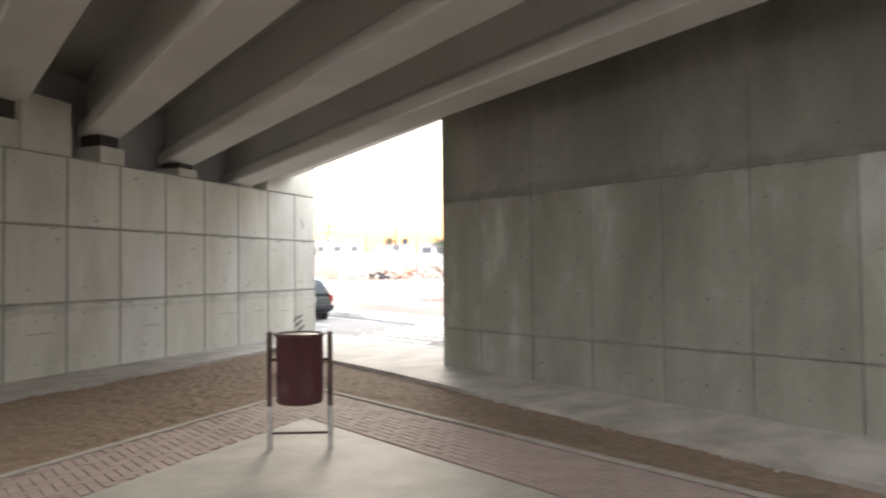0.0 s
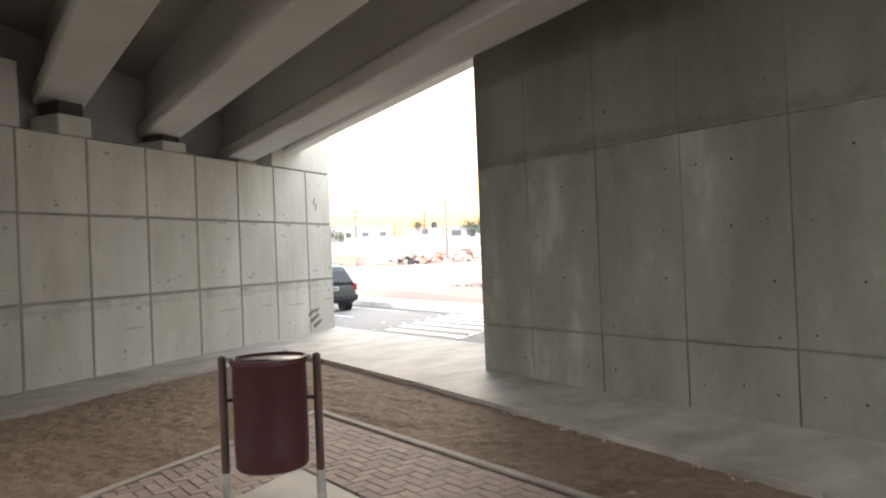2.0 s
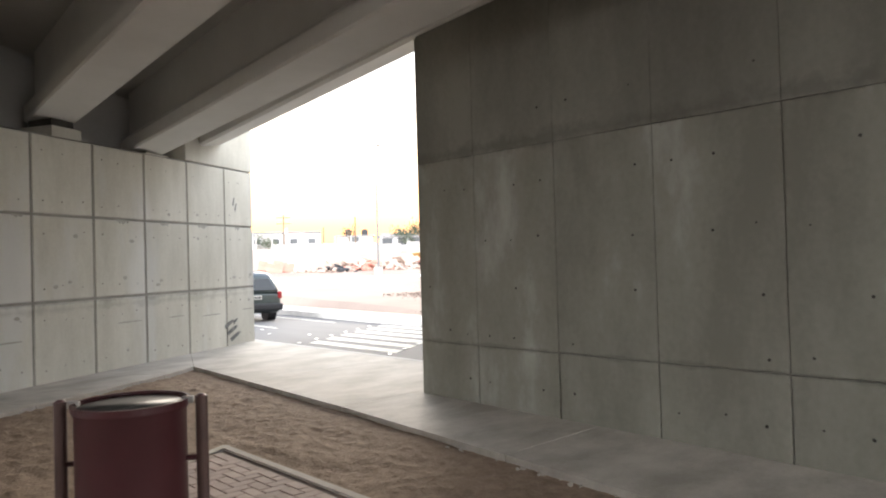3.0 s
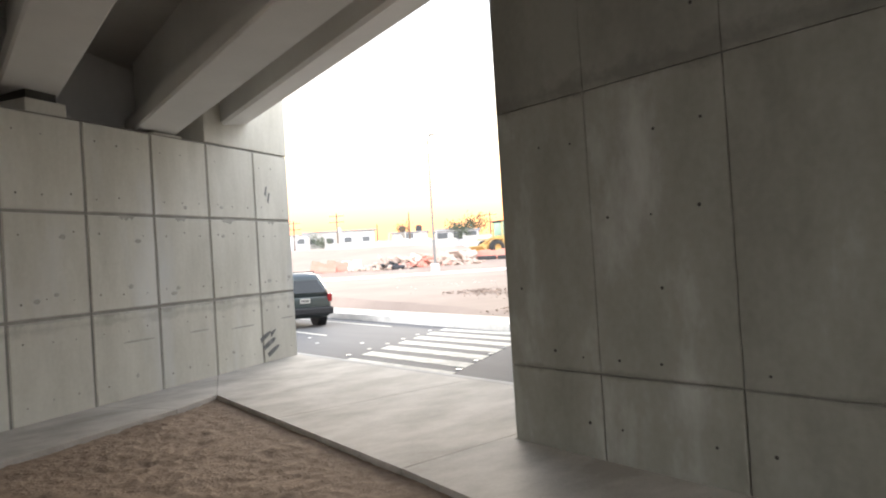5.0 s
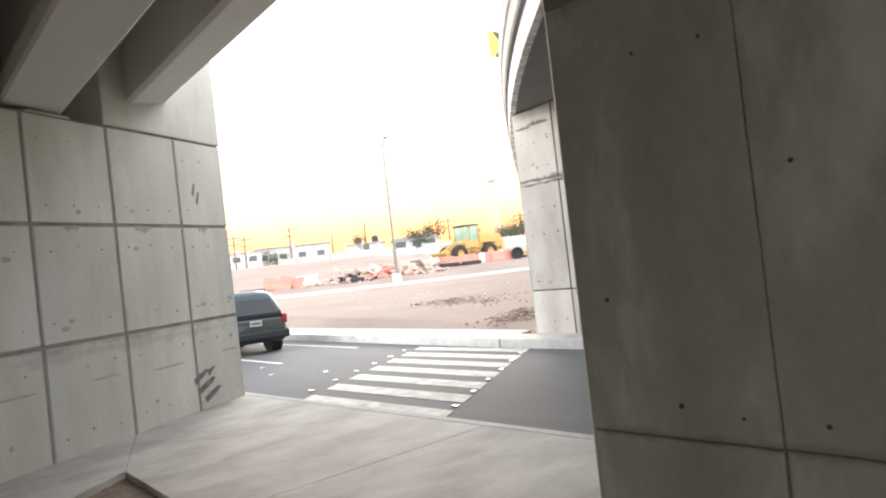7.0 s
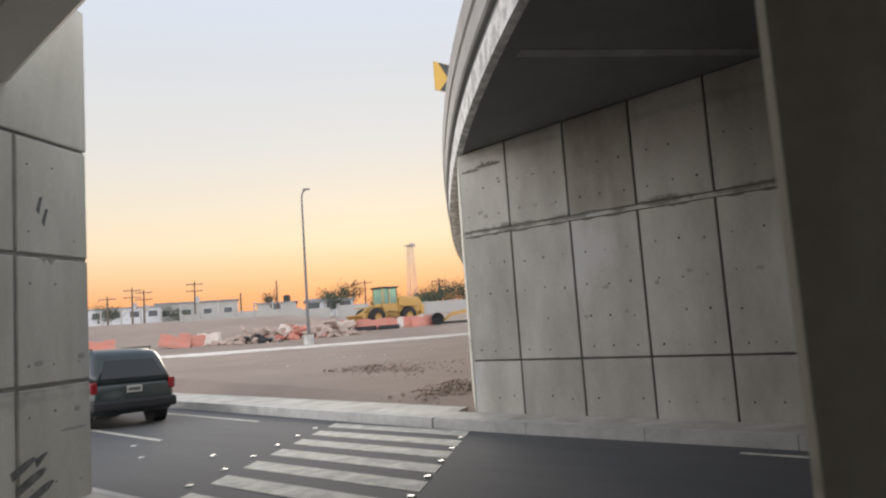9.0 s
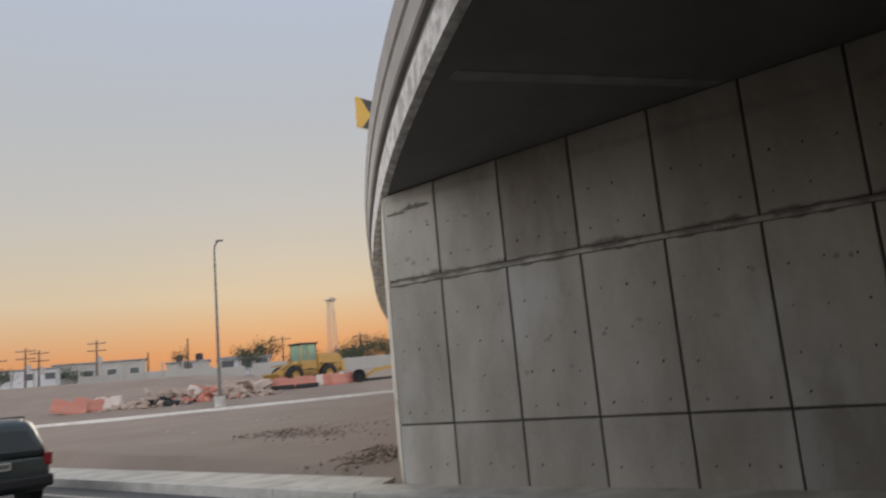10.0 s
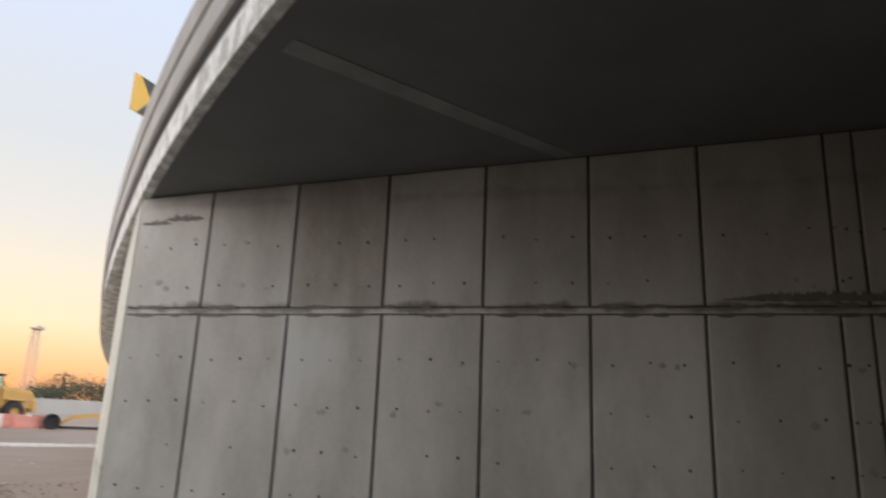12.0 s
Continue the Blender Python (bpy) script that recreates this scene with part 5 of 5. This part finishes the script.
B_COLS = [0.022, 1.05, 2.27, 3.47, 4.69, 5.93, 7.15, 8.37, 9.59, 10.81, 12.03, 13.25, 14.47, 15.69, 16.91, 18.4]
spots = []
for u0, u1 in zip(B_COLS, B_COLS[1:]):
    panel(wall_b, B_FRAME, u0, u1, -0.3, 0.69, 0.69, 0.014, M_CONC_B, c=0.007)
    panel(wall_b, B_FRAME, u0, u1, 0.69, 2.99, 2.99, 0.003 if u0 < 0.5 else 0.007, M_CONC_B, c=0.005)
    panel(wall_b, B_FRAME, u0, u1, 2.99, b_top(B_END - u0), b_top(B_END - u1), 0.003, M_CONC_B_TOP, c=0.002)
    for fu in (0.17, 0.5, 0.83):
        for zz in (0.25, 0.82, 1.36, 1.95, 2.6, 3.4):
            if rnd.random() < (0.6 if u0 > 1 and zz < 3 else 0.25):
                spots.append((u0 + (u1 - u0) * fu + rnd.uniform(-0.04, 0.04), zz + rnd.uniform(-0.03, 0.03)))
tie_holes(wall_b, B_FRAME, spots, 0.013)

C_COLS = [0.0, 1.08, 2.30, 3.52, 4.74, 5.96, 7.18, 8.50, 8.79, 10.0, 11.22, 12.44, 13.66, 14.88, 16.1, 17.32, 18.54, 19.76, 20.98, 22.2, 23.42, 24.64, 25.86, 27.08, 28.3]
spots = []
for u0, u1 in zip(C_COLS, C_COLS[1:]):
    panel(wall_c, C_FRAME, u0, u1, -0.12, 0.845, 0.845, 0.026, M_CONC_C)
    panel(wall_c, C_FRAME, u0, u1, 0.845, 3.15, 3.15, 0.030, M_CONC_C)
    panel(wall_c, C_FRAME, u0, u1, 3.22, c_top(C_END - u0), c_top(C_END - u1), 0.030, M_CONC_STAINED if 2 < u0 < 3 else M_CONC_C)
    for fu in (0.18, 0.5, 0.82):
        for zz in (0.2, 1.02, 1.52, 2.05, 2.6, 3.5, 4.05):
            if rnd.random() < 0.85:
                spots.append((u0 + (u1 - u0) * fu + rnd.uniform(-0.03, 0.03), zz + rnd.uniform(-0.03, 0.03)))
panel(wall_c, C_FRAME, 0.0, 28.3, 3.145, 3.225, 3.225, 0.008, M_CONC_C, "joint_ledge")
tie_holes(wall_c, C_FRAME, spots, 0.017)


# ---- stains and chipped edges on the far abutment ----
LAYER = iter([k % 6 for k in range(2000)])


def ragged(wall, frame_m, name, material, u0, u1, z, low, high, step=0.05, off=-0.003, even=0.55):
    """A flat stain with a torn outline, lying on a wall."""
    count = max(3, round((u1 - u0) / step))
    off -= 0.0007 * next(LAYER)
    us = [u0 + (u1 - u0) * k / count for k in range(count + 1)]
    fade = [min(1.0, 4 * k / count, 4 * (count - k) / count) for k in range(count + 1)]
    top = [frame_m @ Vector((u, off, z + 0.008 + high * f * rnd.uniform(even, 1))) for u, f in zip(us, fade)]
    bot = [frame_m @ Vector((u, off, z - 0.004 - low * f * rnd.uniform(even, 1))) for u, f in zip(us, fade)]
    bm = bmesh.new()
    a, b = [bm.verts.new(p) for p in top], [bm.verts.new(p) for p in bot]
    for k in range(count):
        bm.faces.new((a[k], a[k + 1], b[k + 1], b[k]))
    ext = bmesh.ops.extrude_face_region(bm, geom=bm.faces[:])
    inward = frame_m.to_3x3() @ Vector((0, 0.004, 0))
    for v in [g for g in ext["geom"] if isinstance(g, bmesh.types.BMVert)]:
        v.co += inward
    bmesh.ops.recalc_face_normals(bm, faces=bm.faces)
    return part(name, bm, material, wall)


for u0, u1 in zip(A_COLS[:11], A_COLS[1:]):
    if rnd.random() < 0.8:
        u = u0 + rnd.uniform(0.1, 0.3)
        ragged(wall_a, A_FRAME, "stain_line", M_FAINT, u, u + rnd.uniform(0.35, 0.7), rnd.uniform(0.68, 0.80), 0.008, 0.012, 0.04)
    for k in range(3):
        u, z = rnd.uniform(u0 + 0.1, u1 - 0.2), rnd.choice((0.3, 0.97, 1.5, 2.3, 2.8, 3.6)) + rnd.uniform(-0.08, 0.08)
        ragged(wall_a, A_FRAME, "smudge", M_FAINT, u, u + rnd.uniform(0.05, 0.12), z, 0.03, 0.03, 0.025)
    if rnd.random() < 0.6:
        u = rnd.uniform(u0 + 0.05, u1 - 0.5)
        ragged(wall_a, A_FRAME, "drip", M_FAINT, u, u + rnd.uniform(0.2, 0.45), 2.59, 0.07, 0.0, 0.03, even=0.1)
ragged(wall_c, C_FRAME, "stain", M_STAIN, 0.06, 0.50, 4.37, 0.02, 0.05, 0.018, even=0.1)
ragged(wall_c, C_FRAME, "stain", M_STAIN, 0.40, 0.98, 4.42, 0.03, 0.09, 0.018, even=0.15)
ragged(wall_c, C_FRAME, "stain", M_STAIN, 7.35, 9.9, 3.30, 0.03, 0.10, 0.018, even=0.25)
ragged(wall_c, C_FRAME, "stain", M_SMUDGE, 3.2, 3.45, 4.2, 0.10, 0.10, 0.014, even=0.05)
for u0, u1 in zip(C_COLS[:14], C_COLS[1:]):
    for z, n in ((3.235, 2), (3.13, 2)):
        for k in range(n):
            u = rnd.uniform(u0, u1 - 0.4)
            ragged(wall_c, C_FRAME, "chip", M_STAIN, u, u + rnd.uniform(0.12, 0.45), z, 0.022, 0.022, 0.03)
    for k in range(3):
        u, z = rnd.uniform(u0 + 0.1, u1 - 0.2), rnd.choice((1.5, 2.05, 2.6, 3.5, 4.05)) + rnd.uniform(-0.08, 0.08)
        ragged(wall_c, C_FRAME, "smudge", M_SMUDGE, u, u + rnd.uniform(0.05, 0.13), z, 0.04, 0.05, 0.014, even=0.05)


# ---- paving bricks, laid in herringbone ----
CELL = 0.105


def in_band(x, y):
    """Inside the brick band between pad and edging."""
    right = PAD.x + 0.01 < x < OUT.x - 0.03
    lo = PAD.y + (x - PAD.x) * math.tan(radians(28))
    hi = OUT.y + (x - OUT.x) * math.tan(radians(28))
    if x >= PAD.x:
        return right and y < hi - 0.03
    return lo + 0.01 < y < hi - 0.03


def brick_mesh(lx, ly):
    me = bpy.data.meshes.new("brick")
    g, c, h = 0.004, 0.005, 0.010
    x, y = lx / 2 - g, ly / 2 - g
    v = [(-x, -y, -0.02), (x, -y, -0.02), (x, y, -0.02), (-x, y, -0.02), (-x, -y, h - c), (x, -y, h - c), (x, y, h - c), (-x, y, h - c), (-x + c, -y + c, h), (x - c, -y + c, h), (x - c, y - c, h), (-x + c, y - c, h)]
    f = [(8, 9, 10, 11)] + [(i, (i + 1) % 4, 4 + (i + 1) % 4, 4 + i) for i in range(4)] + [(4 + i, 4 + (i + 1) % 4, 8 + (i + 1) % 4, 8 + i) for i in range(4)]
    me.from_pydata(v, [], f)
    me.materials.append(M_BRICK)
    return me


MESH = {(2, 1): brick_mesh(2 * CELL, CELL), (1, 2): brick_mesh(CELL, 2 * CELL), (1, 1): brick_mesh(CELL, CELL)}
bed = bpy.data.objects["brick_bed"]
near, rest = [], []
for j in range(round(-6.0 / CELL), round(10.9 / CELL)):
    for i in range(round(-6.4 / CELL), round(5.1 / CELL)):
        k = (i - j) % 4
        if k in (1, 2):
            continue
        i2, j2 = (i + 1, j) if k == 0 else (i, j + 1)
        one, two = in_band((i + 0.5) * CELL, (j + 0.5) * CELL), in_band((i2 + 0.5) * CELL, (j2 + 0.5) * CELL)
        if one and two:
            item = ((i + i2 + 1) / 2 * CELL, (j + j2 + 1) / 2 * CELL, (2, 1) if k == 0 else (1, 2))
        elif one or two:
            a, b = (i, j) if one else (i2, j2)
            item = ((a + 0.5) * CELL, (b + 0.5) * CELL, (1, 1))
        else:
            continue
        (near if item[0] > 2.6 and item[1] > 7.75 else rest).append(item)
rest += near[300:]
for x, y, kind in near[:300]:
    ob = new("brick", MESH[kind])
    ob.parent = bed
    ob.location = (x, y, rnd.uniform(-0.002, 0.002))
verts, faces = [], []
for x, y, kind in rest:
    me = MESH[kind]
    base, dz = len(verts), rnd.uniform(-0.002, 0.002)
    verts += [(v.co.x + x, v.co.y + y, v.co.z + dz) for v in me.vertices]
    faces += [tuple(base + k for k in p.vertices) for p in me.polygons]
me = bpy.data.meshes.new("bricks")
me.from_pydata(verts, [], faces)
me.materials.append(M_BRICK)
ob = new("bricks", me)
ob.parent = bed
tagged(ob, kind="stuff")
